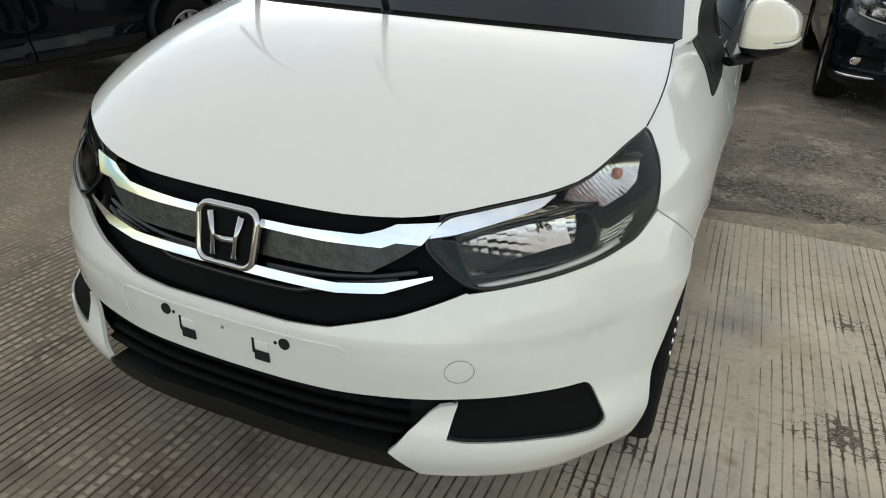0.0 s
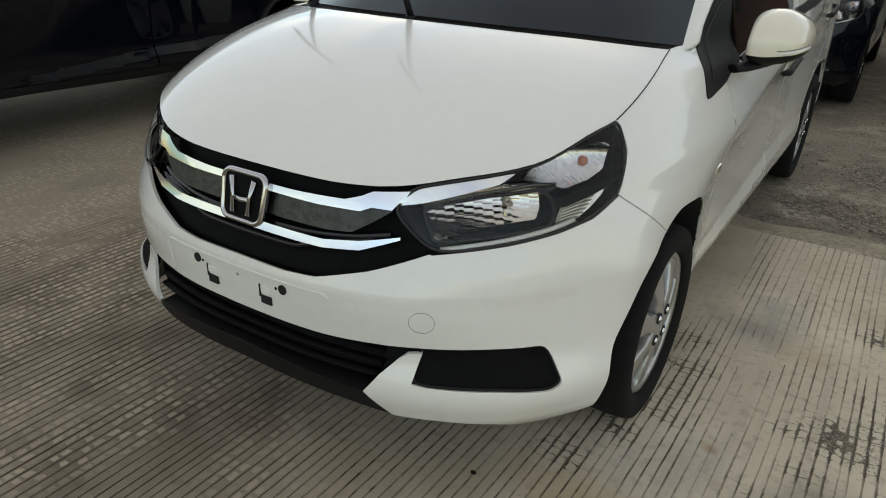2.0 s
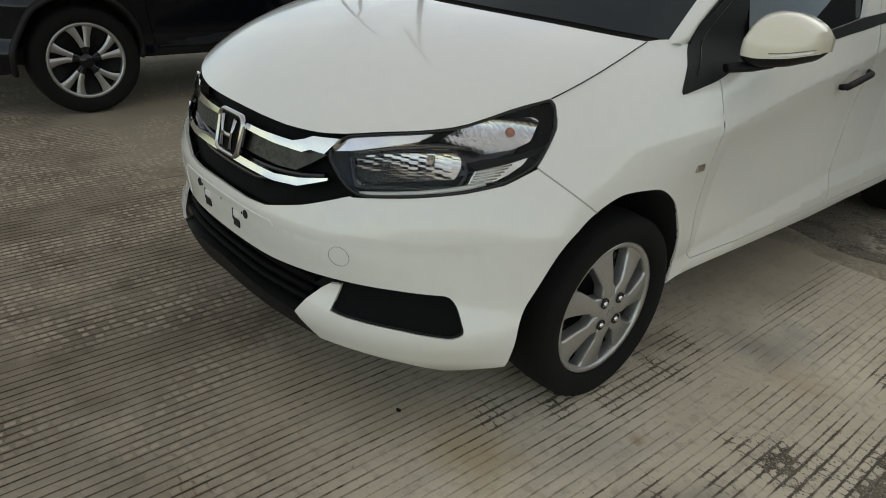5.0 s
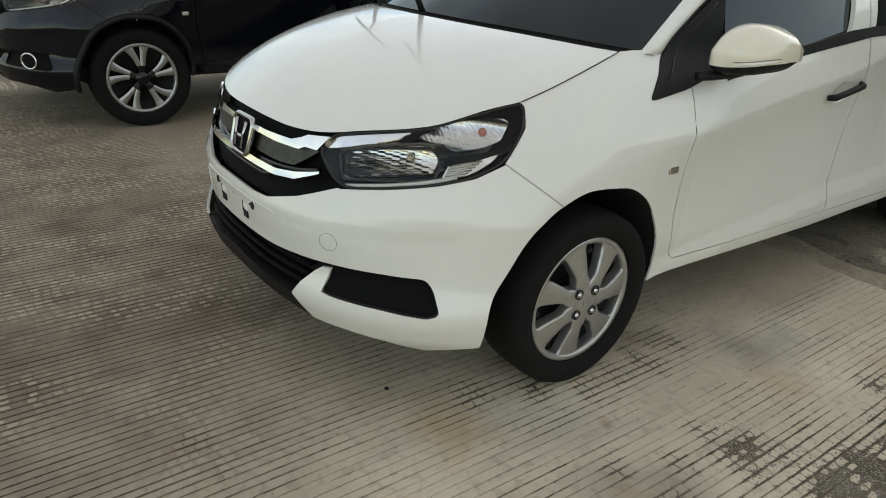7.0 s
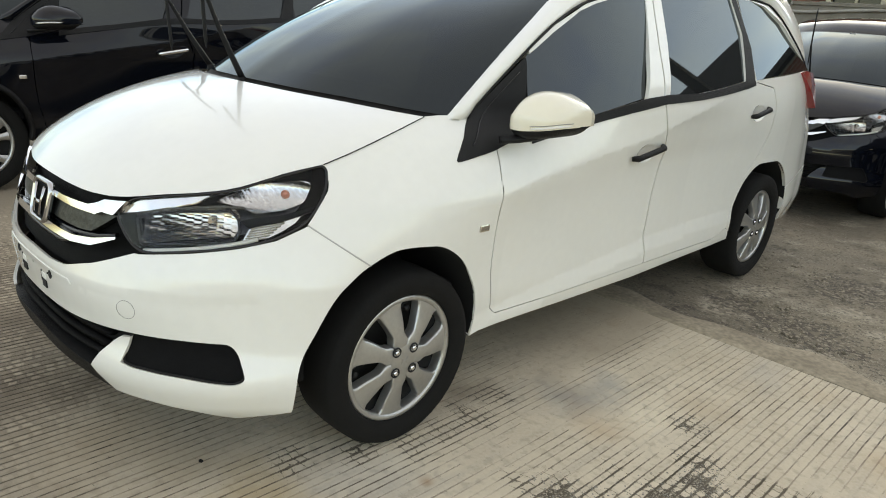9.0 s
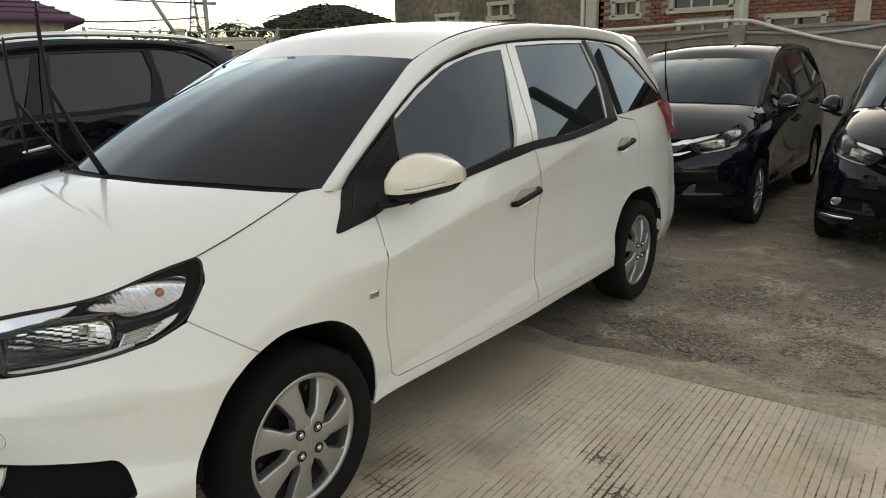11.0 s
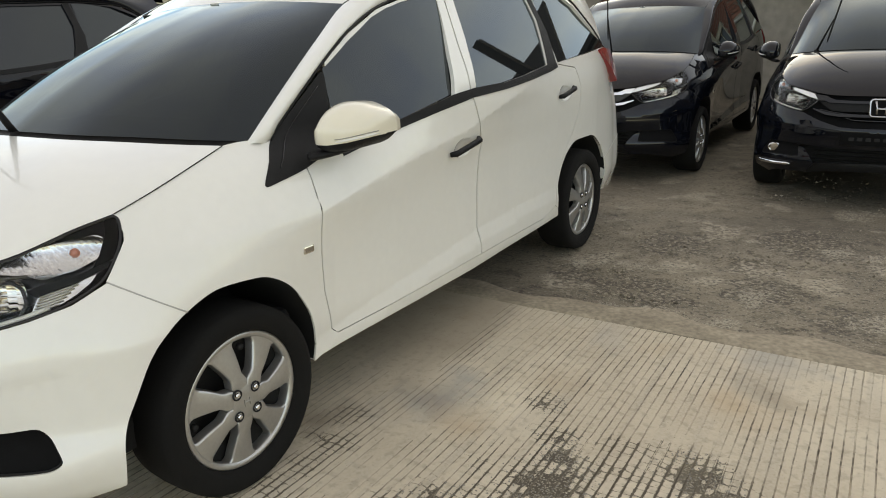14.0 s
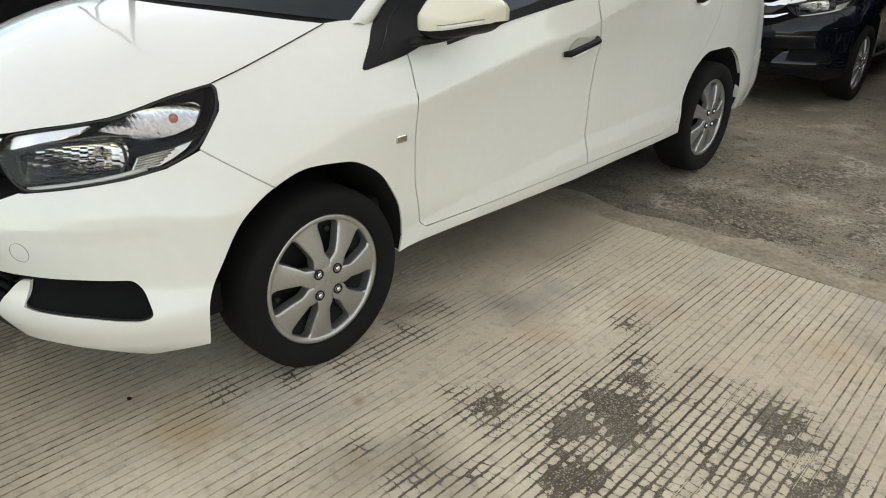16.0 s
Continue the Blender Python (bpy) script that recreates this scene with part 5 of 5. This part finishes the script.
def ribbed_slab():
    """Concrete raked with grooves about 30 mm apart, each of uneven depth and breadth, worn away in places."""
    rng = np.random.default_rng(4)
    x, cols = -4.2, []
    while x < 4.6:
        cols.append(x)
        x += .030 + rng.normal(0, .0025)
    ys = np.concatenate((np.linspace(-4.0, -1.2, 30)[:-1], np.linspace(-1.2, 1.645, 86)))
    V, F, M, RIB, ACROSS = [], [], [], [], []
    rows = len(ys)

    def lane(xs, zs, rib=0.0, across=.5):
        k = len(V)
        RIB.extend([float(rib)] * rows), ACROSS.extend([float(across)] * rows)
        V.extend((float(a), float(b), float(c)) for a, b, c in zip(xs, ys, zs))
        return k
    drift = .006 * np.sin(ys * 1.3) + .004 * np.sin(ys * 3.1 + 1)
    last = lane(np.full(rows, cols[0] - .6), np.zeros(rows))
    for i, c in enumerate(cols):
        wear = np.array([noise.noise((c * 1.1, y * .9, 5.0)) * .6 + noise.noise((c * 9, y * 3.1, 1.0)) * .6 for y in ys])
        deep = np.clip((.45 if c > .75 else .62) + 1.1 * wear, 0, 1) * rng.uniform(.40, 1.0)
        dusty = np.clip((.90 + .02 * np.sin(ys * 7) - c) / .05, 0, 1) * np.clip((ys - .45) / .50, 0, 1) * (c > -.9)
        dusty = np.maximum(dusty, .9 * np.clip((-1.35 - c) / .4, 0, 1) * np.clip((ys + .8) / .4, 0, 1))
        deep = deep * (1 - dusty)
        half = .0011 + .0016 * deep
        cx = c + drift + .0012 * np.array([noise.noise((c * 31, y * 14, 2.0)) for y in ys])
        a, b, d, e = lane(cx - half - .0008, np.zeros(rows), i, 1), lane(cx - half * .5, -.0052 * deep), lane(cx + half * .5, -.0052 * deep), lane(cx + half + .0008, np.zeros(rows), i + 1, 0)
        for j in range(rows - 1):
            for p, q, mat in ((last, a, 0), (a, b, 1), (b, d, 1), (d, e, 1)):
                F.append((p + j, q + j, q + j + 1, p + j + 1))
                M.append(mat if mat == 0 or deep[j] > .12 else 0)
        last = e
    q = lane(np.full(rows, cols[-1] + .6), np.zeros(rows))
    for j in range(rows - 1):
        F.append((last + j, q + j, q + j + 1, last + j + 1))
        M.append(0)
    me = bpy.data.meshes.new("pavement")
    me.from_pydata(V, [], F)
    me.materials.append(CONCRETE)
    me.materials.append(GRIMY_SHADED)
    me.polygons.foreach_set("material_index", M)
    for key, values in (("rib", RIB), ("across", ACROSS)):        # which rib, and how far across it
        me.attributes.new(key, "FLOAT", "POINT").data.foreach_set("value", values)
    return tagged(new("pavement", me), "pale concrete slab raked with dirty, shade-darkened grooves, broken in patches", "pavement", kind="structure")


ribbed_slab()
structure("pavement_far", flat_mesh("pavement_far", -14, 14, -12, -4.0, -.001, 1, 1), CONCRETE, "pale concrete slab", "pavement")
structure("pavement_left", flat_mesh("pavement_left", -14, -4.79, -4.0, 1.645, -.001), CONCRETE, "pale concrete slab", "pavement")
structure("pavement_right", flat_mesh("pavement_right", 5.15, 14, -4.0, 1.645, -.001), CONCRETE, "pale concrete slab", "pavement")
# lip of mortar along the joint between the two slabs
bm = bmesh.new()
rng = np.random.default_rng(9)
xs = np.linspace(-8, 8, 260)
rows = []
for k, (dy, z) in enumerate(((-.012, -.003), (.0, .004), (.04, .007), (.09, .006), (.15, .005), (.19, -.006))):
    rows.append([(x, 1.655 + dy * (1 + .5 * noise.noise((x * 3, k, 1))) + .03 * noise.noise((x * .9, 2, 7)) + .012 * noise.noise((x * 7, 2, 7)), z + .003 * noise.noise((x * 9, k * 3.0, 4))) for x in xs])
structure("trim", sheet(rows), material("mortar lip", (.42, .355, .262), .95, 0, 0, .45, 5, .5, 90), "rough mortar lip along the slab joint", "kerb")

# grit and pebbles lying in the broken places
PEBBLE = material("pebble grey", (.34, .315, .27), .9, 0, 0, .5, 40)
bm = bmesh.new()
rng = np.random.default_rng(12)
for x, y, r, gone in BROKEN:
    for _ in range(int(1200 * r) if gone > .1 else 0):
        a, d = rng.uniform(0, 6.28), r * rng.uniform(0, 1.15) ** .6
        s = rng.uniform(.0018, .0052)
        g = bmesh.ops.create_icosphere(bm, subdivisions=1, radius=1)
        bmesh.ops.transform(bm, verts=g["verts"], matrix=Matrix.Translation((x + d * math.cos(a), y + d * math.sin(a), -.001)) @ Euler((rng.uniform(0, 3), 0, rng.uniform(0, 6))).to_matrix().to_4x4() @ Matrix.Diagonal((s, s * rng.uniform(.6, 1), s * .55, 1)))
me = bpy.data.meshes.new("grit")
bm.to_mesh(me)
bm.free()
me.materials.append(PEBBLE)
tagged(new("grit", me), "loose grey grit in the broken concrete", "grit", kind="stuff")


def chips():
    """Crumbs of broken concrete strewn in clusters over the worn apron."""
    rng = np.random.default_rng(31)
    V, F = [], []
    for _ in range(22):
        cx, cy, spread = rng.uniform(.7, 4.6), 1.85 + 3.4 * rng.uniform(0, 1) ** 1.3, rng.uniform(.05, .32)
        for _ in range(int(rng.uniform(25, 90))):
            x, y, s = cx + rng.normal(0, spread), max(1.78, cy + rng.normal(0, spread * .5)), .004 + .011 * rng.uniform(0, 1) ** 3
            a, k = rng.uniform(0, 6.28), len(V)
            u, v = np.array((math.cos(a), math.sin(a), 0)) * s, np.array((-math.sin(a), math.cos(a), 0)) * s * rng.uniform(.5, 1)
            c = np.array((x, y, -.003))
            V += [tuple(q) for q in (c + u, c + v, c - u, c - v, c + u * .1 + np.array((0, 0, s * .7)), c - np.array((0, 0, s * .4)))]
            F += [(k + i, k + (i + 1) % 4, k + 4) for i in range(4)] + [(k + (i + 1) % 4, k + i, k + 5) for i in range(4)]
    me = bpy.data.meshes.new("rubble")
    me.from_pydata(V, [], F)
    m, n, l, c, tex, span, calc, blend = nodes_of("concrete crumbs")
    isle = n.new("ShaderNodeNewGeometry").outputs["Random Per Island"]
    l.new(blend(isle, (.10, .085, .062), (.36, .31, .235)), n["Principled BSDF"].inputs["Base Color"])
    n["Principled BSDF"].inputs["Roughness"].default_value = .95
    me.materials.append(m)
    tagged(new("rubble", me), "crumbs of broken concrete strewn over the apron", "rubble", kind="stuff")


chips()
leaf = bmesh.new()
g = bmesh.ops.create_icosphere(leaf, subdivisions=1, radius=.010)
bmesh.ops.transform(leaf, verts=g["verts"], matrix=Matrix.Translation((.546, -.564, .003)) @ Matrix.Diagonal((1, .7, .4, 1)))
me = bpy.data.meshes.new("stone")
leaf.to_mesh(me)
me.materials.append(RUBBER)
tagged(new("stone", me), "small dark stone lying on the ribbed concrete", "stone")

# ---- behind the cars: yard wall, brick and rendered buildings ----
TILE = material("dark roof tiles", (.045, .038, .032), .9, 0, 0, .3, 3, .5, 12)
BRICK = material("red brick", (.30, .115, .075), .9, 0, 0, .45, 18, .3, 80)
MORTAR = material("mortar", (.36, .33, .29), .95, 0, 0, .2, 20)
RENDER = material("stained brown render", (.25, .20, .14), .95, 0, 0, .55, .9, .4, 30, tint=(.10, .085, .065))
CREAM = material("cream frame", (.52, .47, .36), .7, 0, 0, .2, 9)
DARKGLASS = pane("dark window", (.02, .022, .025), .2)
PIPE = material("white conduit", (.62, .60, .54), .6, 0, 0, .15, 12)
GREYPIPE = material("grey conduit", (.34, .32, .29), .7, 0, 0, .2, 12)
WALL_Y = 11.5
w = structure("wall_rear", block((34, .2, 1.93), (3, WALL_Y + .1, .965), .015), WALLM, "grey rendered yard wall", "wall")
part("wall_cap", block((34, .26, .06), (3, WALL_Y + .1, 1.955), .012), WALLM, w)
for x in (-7.2, -4.1, -.95, 2.3, 5.5):
    part("pier", block((.26, .30, 2.02), (x, WALL_Y + .02, 1.01), .012), WALLM, w)


def sagging(points, n=40):
    return curve_of(points, n)


t = new("conduit")
part("conduit_run", tube(sagging([(-5.6, WALL_Y - .05, 2.12), (-3.0, WALL_Y - .06, 2.06), (-.93, WALL_Y - .1, 2.10), (-.2, WALL_Y - .1, 1.90), (.7, WALL_Y - .1, 1.66), (1.6, WALL_Y - .1, 1.52), (3.4, WALL_Y - .1, 1.58)]), .030, 8), PIPE, t)
tagged(t, "white conduit sagging along the yard wall", "pipe")
t = new("conduit")
part("conduit_run", tube(sagging([(-5.6, WALL_Y - .03, 1.80), (-2.4, WALL_Y - .03, 1.82), (-1.0, WALL_Y - .03, 1.90), (.2, WALL_Y - .03, 1.84), (2.0, WALL_Y - .03, 1.98), (4.4, WALL_Y - .03, 1.92)]), .026, 8), GREYPIPE, t)
tagged(t, "grey conduit along the yard wall", "pipe")
t = new("pole")
part("shaft", tube([(-.93, WALL_Y - .02, 1.2), (-.93, WALL_Y - .02, 4.2)], .035, 10), PIPE, t)
tagged(t, "thin white pole on the yard wall", "pole")


def window(parent, x, y, z, w, h, cols, mat=CREAM):
    """A framed window set into a wall that faces -y."""
    wn = new("window")
    wn.parent = parent
    for bx, bz, bw, bh in ((0, h / 2, w + .16, .09), (0, -h / 2, w + .2, .11), (-w / 2, 0, .09, h), (w / 2, 0, .09, h)):
        part("frame", block((bw, .14, bh), (x + bx, y - .03, z + bz), .008), mat, wn)
    for k in range(cols):
        part("pane", block((w / cols - .05, .02, h - .08), (x + (k + .5 - cols / 2) * w / cols, y + .02, z), 0), DARKGLASS, wn)
    for k in range(1, cols):
        part("mullion", block((.05, .08, h), (x + (k - cols / 2) * w / cols, y - .01, z), .005), mat, wn)
    return wn


def brick_house():
    h = new("brick_building")
    y = 14.0
    part("wall", block((15.2, .3, 3.9), (3.1, y + .2, 1.95), .01), MORTAR, h, "pale mortar")
    # courses that can be seen over the yard wall
    one = bpy.data.meshes.new("brick")
    b = block((.215, .05, .062), (0, 0, 0), .004, seg=1)
    b.to_mesh(one)
    b.free()
    one.materials.append(BRICK)
    holes = ((-3.95, 2.62, .55, .34), (-2.35, 2.75, 1.2, .5), (-2.3, 2.14, .95, .26), (-.55, 2.12, .95, .30), (-.3, 3.0, 1.0, .6), (3.5, 2.6, 1.0, .7))
    near, rest = 0, []
    for r in range(26):
        z = 1.95 + r * .074
        for k in range(60):
            x = -4.45 + k * .228 + (.114 if r % 2 else 0)
            if x > 8.8 or any(abs(x - a) < c / 2 + .14 and abs(z - q) < d / 2 + .09 for a, q, c, d in holes):
                continue
            if x < 1.3 and z < 2.75 and near < 290:
                o = new("brick", one)
                o.parent, o.location = h, (x, y + .035, z)
                near += 1
            else:
                rest.append((x, z))
    V, F = [], []
    for x, z in rest:
        q = len(V)
        for dx, dz in ((-1, -1), (1, -1), (1, 1), (-1, 1)):
            V += [(x + dx * .107, y + .012, z + dz * .031), (x + dx * .104, y + .006, z + dz * .028)]
        F += [(q + 1, q + 3, q + 5, q + 7)] + [(q + 2 * i, q + (2 * i + 2) % 8, q + (2 * i + 3) % 8, q + 2 * i + 1) for i in range(4)]
    me = bpy.data.meshes.new("brickwork")
    me.from_pydata(V, [], F)
    tagged(part("brickwork", me, BRICK, h), kind="stuff")
    for a, q, c, d in holes:
        window(h, a, y + .03, q, c, d, 2 if c < 1.1 else 3)
    for x in (-4.75, -1.55, .55, 4.2):
        part("column", block((.26, .16, 3.9), (x, y - .0, 1.95), .01), CREAM, h, "pale concrete column")
    part("flat_roof", block((8.7, 3.2, .14), (-.5, y + 1.35, 3.98), .02), TILE, h, "dark flat roof edge")
    pitch = math.atan2(2.8, 3.7)
    roof = part("roof", block((7.0, 4.75, .12), (7.4, y + 1.35, 5.24), .02, Matrix.Rotation(pitch, 4, "X")), TILE, h, "dark tiled roof")
    part("fascia", block((7.0, .05, .20), (7.4, y - .52, 3.84), .008), TILE, roof)
    for x in (4.3, 6.6, 9.0):
        part("rafter", block((.10, 5.5, .16), (x, y + 1.2, 5.02), .01, Matrix.Rotation(pitch, 4, "X")), TILE, roof)
    part("post", block((.20, .20, 3.0), (4.66, y - .35, 5.15), .01, Matrix.Rotation(radians(4), 4, "Y")), TILE, h, "dark unfinished post rising past the eaves")
    tagged(h, "unfinished red brick building with pale concrete columns", "house")


def brown_house():
    h = new("rendered_building")
    part("wall", block((5.6, .3, 4.4), (-7.75, 14.2, 2.2), .01), RENDER, h)
    part("downpipe", tube([(-4.97, 13.98, 0), (-4.97, 13.98, 4.4)], .05, 10), PIPE, h)
    part("side_wall", block((.5, .3, 4.4), (-4.75, 14.6, 2.2), .01), DARKGLASS, h, "dark tiled strip")
    for x, z in ((-8.75, 2.62), (-7.15, 2.80)):
        window(h, x, 14.05, z, .62, .34, 2)
    part("roof", block((6.2, 3.0, .14), (-7.75, 15.4, 4.47), .02), RENDER, h)
    tagged(h, "stained brown rendered building with two small windows", "house")


brick_house()
brown_house()

# ---- far side of the yard: house roof, wall, fence, trees, poles ----
PLASTER = material("cream plaster", (.62, .56, .44), .9, 0, 0, .2, 2)
PURPLE = material("purple fascia", (.12, .06, .11), .7, 0, 0, .2, 4)
STEEL = material("galvanised steel", (.36, .36, .35), .5, .7, 0, .2, 8)
BARK = material("bark", (.10, .075, .055), .95, 0, 0, .4, 12, .5, 60)
LEAF = material("leaf green", (.045, .062, .026), .75, 0, 0, .5, 9, tint=(.018, .026, .012))
EYE = np.array((2.31, -1.32, 0))


def out(az, d, z=0.0):
    """A place d metres off towards a bearing, counted from +x."""
    return np.array((EYE[0] + d * math.cos(radians(az)), EYE[1] + d * math.sin(radians(az)), z))


def hip_house(name, az0, az1, d, eave, ridge, label, wall_mat, roof_mat):
    a, b = out(az0, d), out(az1, d)
    u = (b - a) / np.linalg.norm(b - a)
    v = np.array((-u[1], u[0], 0))
    if v @ (a - EYE) < 0:
        v = -v
    L, D = np.linalg.norm(b - a), 6.0
    turn = Matrix(((u[0], v[0], 0, 0), (u[1], v[1], 0, 0), (0, 0, 1, 0), (0, 0, 0, 1)))
    h = new(name)
    h.matrix_world = Matrix.Translation(a) @ turn
    part("wall", block((L, D, eave), (L / 2, D / 2, eave / 2), .02), wall_mat, h)
    rows = [[(-.5, -.5, eave), (L + .5, -.5, eave), (L + .5, D + .5, eave), (-.5, D + .5, eave)], [(L * .35, D / 2 - .05, ridge), (L * .65, D / 2 - .05, ridge), (L * .65, D / 2 + .05, ridge), (L * .35, D / 2 + .05, ridge)]]
    r = part("roof", sheet(rows, thick=.12, close=True), roof_mat, h)
    for k in range(1, 9):                    # courses of tiles
        t = k / 9
        p = np.array(rows[0]) * (1 - t) + np.array(rows[1]) * t
        part("tile_course", tube(p + (0, 0, .02), .035, 5, closed=True), roof_mat, r)
    for k in range(3):
        part("window", block((.9, .06, 1.0), (L * (.2 + .3 * k), -.01, eave * .55), .02), DARKGLASS, h)
    return tagged(h, label, "house")


hip_house("house", 139.2, 130.6, 38, 3.95, 5.1, "single-storey house with a dark tiled hip roof", RENDER, TILE)
hip_house("house", 170, 153.5, 24, 3.1, 4.6, "cream house with a purple fascia and dark windows", PLASTER, PURPLE)
a, b = out(143.2, 30), out(137.2, 30)
m = (a + b) / 2
ang = math.atan2(b[1] - a[1], b[0] - a[0])
structure("wall_far", block((np.linalg.norm(b - a) * 1.5, .2, 2.9), (*m[:2], 1.45), .02, Matrix.Rotation(ang, 4, "Z")), PLASTER, "cream wall across the far side", "wall")


def fence_post(az, d, lean, h):
    p = new("fence_post")
    q = out(az, d)
    p.matrix_world = Matrix.Translation(q)
    part("shaft", tube([(0, 0, 0), (0, 0, h)], .035, 8), STEEL, p)
    part("arm", tube([(0, 0, h), (lean, .05, h + .45)], .028, 8), STEEL, p)
    return tagged(p, "galvanised fence post with an angled top", "fence post", "fence posts")


posts = [(152.0, 13, -.25, 1.75), (147.6, 13.2, -.25, 1.72), (143.6, 13.6, -.25, 1.74), (139.6, 14, .22, 1.78), (135.2, 14.4, .22, 1.82), (130.8, 14.8, .22, 1.86)]
for q in posts:
    fence_post(*q)
fence = new("fence_wire")
for k in range(5):
    line = [out(a, d, h + .42 - .17 * k) + (0 if k else .0) for a, d, l, h in posts]
    part("wire", tube(curve_of(line, 30), .010, 5), STEEL, fence)
tagged(fence, "strands of barbed wire between the fence posts", "fence")
leaning = new("pole")
part("shaft", tube([out(145.2, 12, 1.6), out(148.8, 12, 3.0)], .03, 8), STEEL, leaning)
tagged(leaning, "thin leaning steel pole beside the fence", "pole")
stub = new("concrete_post")
part("shaft", block((.16, .16, 2.3), (*out(146.0, 15)[:2], 1.15), .01), PLASTER, stub)
tagged(stub, "square concrete post beside the fence", "post")
power = new("utility_pole")
part("shaft", tube([out(144.0, 40), out(144.0, 40, 5.4)], .12, 10), STEEL, power)
part("crossarm", tube([out(144.8, 40, 5.1), out(143.2, 40, 5.1)], .07, 6), STEEL, power)
part("bracket", tube([out(144.0, 40, 5.4), out(143.2, 40, 5.5)], .06, 6), STEEL, power)
tagged(power, "grey utility pole with a crossarm", "utility pole")
mast = new("mast")
for k in range(3):
    o = np.array((math.cos(k * 2.1), math.sin(k * 2.1), 0))
    part("leg", tube([out(144.8, 70) + o * 1.2, out(144.8, 70, 8.5) + o * .15], .09, 5), STEEL, mast)
for k in range(9):
    z = .8 + k * .85
    r = 1.2 - 1.05 * z / 8.5
    part("ring", tube([out(144.8, 70, z) + np.array((math.cos(q), math.sin(q), 0)) * r for q in (0, 2.1, 4.2)], .06, 4, closed=True), STEEL, mast)
tagged(mast, "lattice steel mast far off", "mast")
cable = new("overhead_cable")
part("strand", tube(curve_of([out(144.0, 40, 5.1), out(152, 36, 4.9), out(165, 30, 5.3)], 20), .03, 4), BLACK, cable)
part("strand", tube(curve_of([out(144.0, 40, 4.4), out(152, 36, 3.9), out(165, 30, 3.8)], 20), .03, 4), BLACK, cable)
tagged(cable, "dark power cables slung over the yard", "cable")


def tree(az, d, h, spread, seed, low=.35, name="tree", label="leafy dark green tree"):
    """A trunk, limbs and a crown of many small leaf clumps."""
    rng = np.random.default_rng(seed)
    t = new(name)
    t.matrix_world = Matrix.Translation(out(az, d))
    trunk = part("trunk", tube(curve_of([(0, 0, 0), (.1, 0, h * .35), (.0, .1, h * .8)], 10), np.linspace(.14, .05, 10) * h / 4, 8), BARK, t)
    ends = []
    for k in range(7):
        a, z0 = rng.uniform(0, 6.28), h * rng.uniform(low, .7)
        e = np.array((math.cos(a) * spread * rng.uniform(.4, .9), math.sin(a) * spread * rng.uniform(.4, .9), min(h * .95, z0 + h * rng.uniform(.1, .35))))
        part("limb", tube(curve_of([(0, .05, z0), e * .5 + np.array((0, 0, z0 * .55)), e], 6), np.linspace(.05, .015, 6) * h / 4, 5), BARK, trunk)
        ends.append(e)
    ends += [np.array((rng.normal(0, spread * .35), rng.normal(0, spread * .35), h * rng.uniform(.6, 1))) for _ in range(6)]
    V, F = [], []
    for e in ends:
        for _ in range(110):
            c = e + rng.normal(0, 1, 3) * (spread * .22, spread * .22, spread * .16)
            s = rng.uniform(.05, .12) * spread / 1.5
            u, v = rng.normal(0, 1, 3), rng.normal(0, 1, 3)
            u, v = u / np.linalg.norm(u) * s, v / np.linalg.norm(v) * s * .6
            q = len(V)
            V += [tuple(c - u), tuple(c + v), tuple(c + u), tuple(c - v)]
            F.append((q, q + 1, q + 2, q + 3))
    me = bpy.data.meshes.new("crown")
    me.from_pydata(V, [], F)
    part("crown", me, LEAF, t)
    return tagged(t, label, "tree")


def palm(az, d, h, seed):
    rng = np.random.default_rng(seed)
    t = new("palm_tree")
    t.matrix_world = Matrix.Translation(out(az, d))
    part("trunk", tube(curve_of([(0, 0, 0), (.25, 0, h * .5), (.1, 0, h)], 10), np.linspace(.17, .11, 10), 8), BARK, t)
    for k in range(15):
        a = k * 2.4 + rng.uniform(-.2, .2)
        L, lift = rng.uniform(1.3, 2.0), rng.uniform(-.2, .9)
        p = [np.array((.1 + math.cos(a) * L * s, math.sin(a) * L * s, h + lift * s * 1.2 - 1.1 * s * s)) for s in np.linspace(0, 1, 9)]
        V, F = [], []
        for i in range(1, 9):
            dirn = p[i] - p[i - 1]
            dirn /= np.linalg.norm(dirn)
            side = np.array((-dirn[1], dirn[0], 0))
            for sg in (-1, 1):
                for f in (0, .5):
                    c = p[i - 1] * (1 - f) + p[i] * f
                    e = c + side * sg * .42 * (1 - .5 * i / 9) + dirn * .22 - np.array((0, 0, .16))
                    q = len(V)
                    V += [tuple(c), tuple(c + dirn * .07), tuple(e)]
                    F.append((q, q + 1, q + 2))
        me = bpy.data.meshes.new("frond")
        me.from_pydata(V, [], F)
        part("frond", me, LEAF, t)
    return tagged(t, "coconut palm with drooping fronds", "palm tree", "palms")


palm(142.6, 42, 4.1, 1)
palm(138.2, 60, 6.0, 2)
palm(140.3, 62, 5.2, 3)
tree(144.6, 34, 3.0, 2.2, 4)
tree(146.8, 46, 3.6, 2.4, 5)
tree(149.6, 50, 3.7, 1.8, 6)
tree(141.2, 52, 4.6, 1.8, 7)
tree(139.9, 55, 4.4, 1.8, 8)
tree(136.4, 26, 3.1, 2.1, 9, .5, "shrub", "dense dark green shrub behind the fence")
tree(134.6, 26, 2.9, 1.8, 10, .5, "shrub", "dense dark green shrub behind the fence")
tree(142.2, 33, 2.9, 1.9, 11)

# two more cars of the same kind, farther back in the rows
third = tagged(copy_thing(behind, Matrix.Translation((-6.3, 4.4, 0))), "black people carrier parked in the far row", "car", "parked cars")
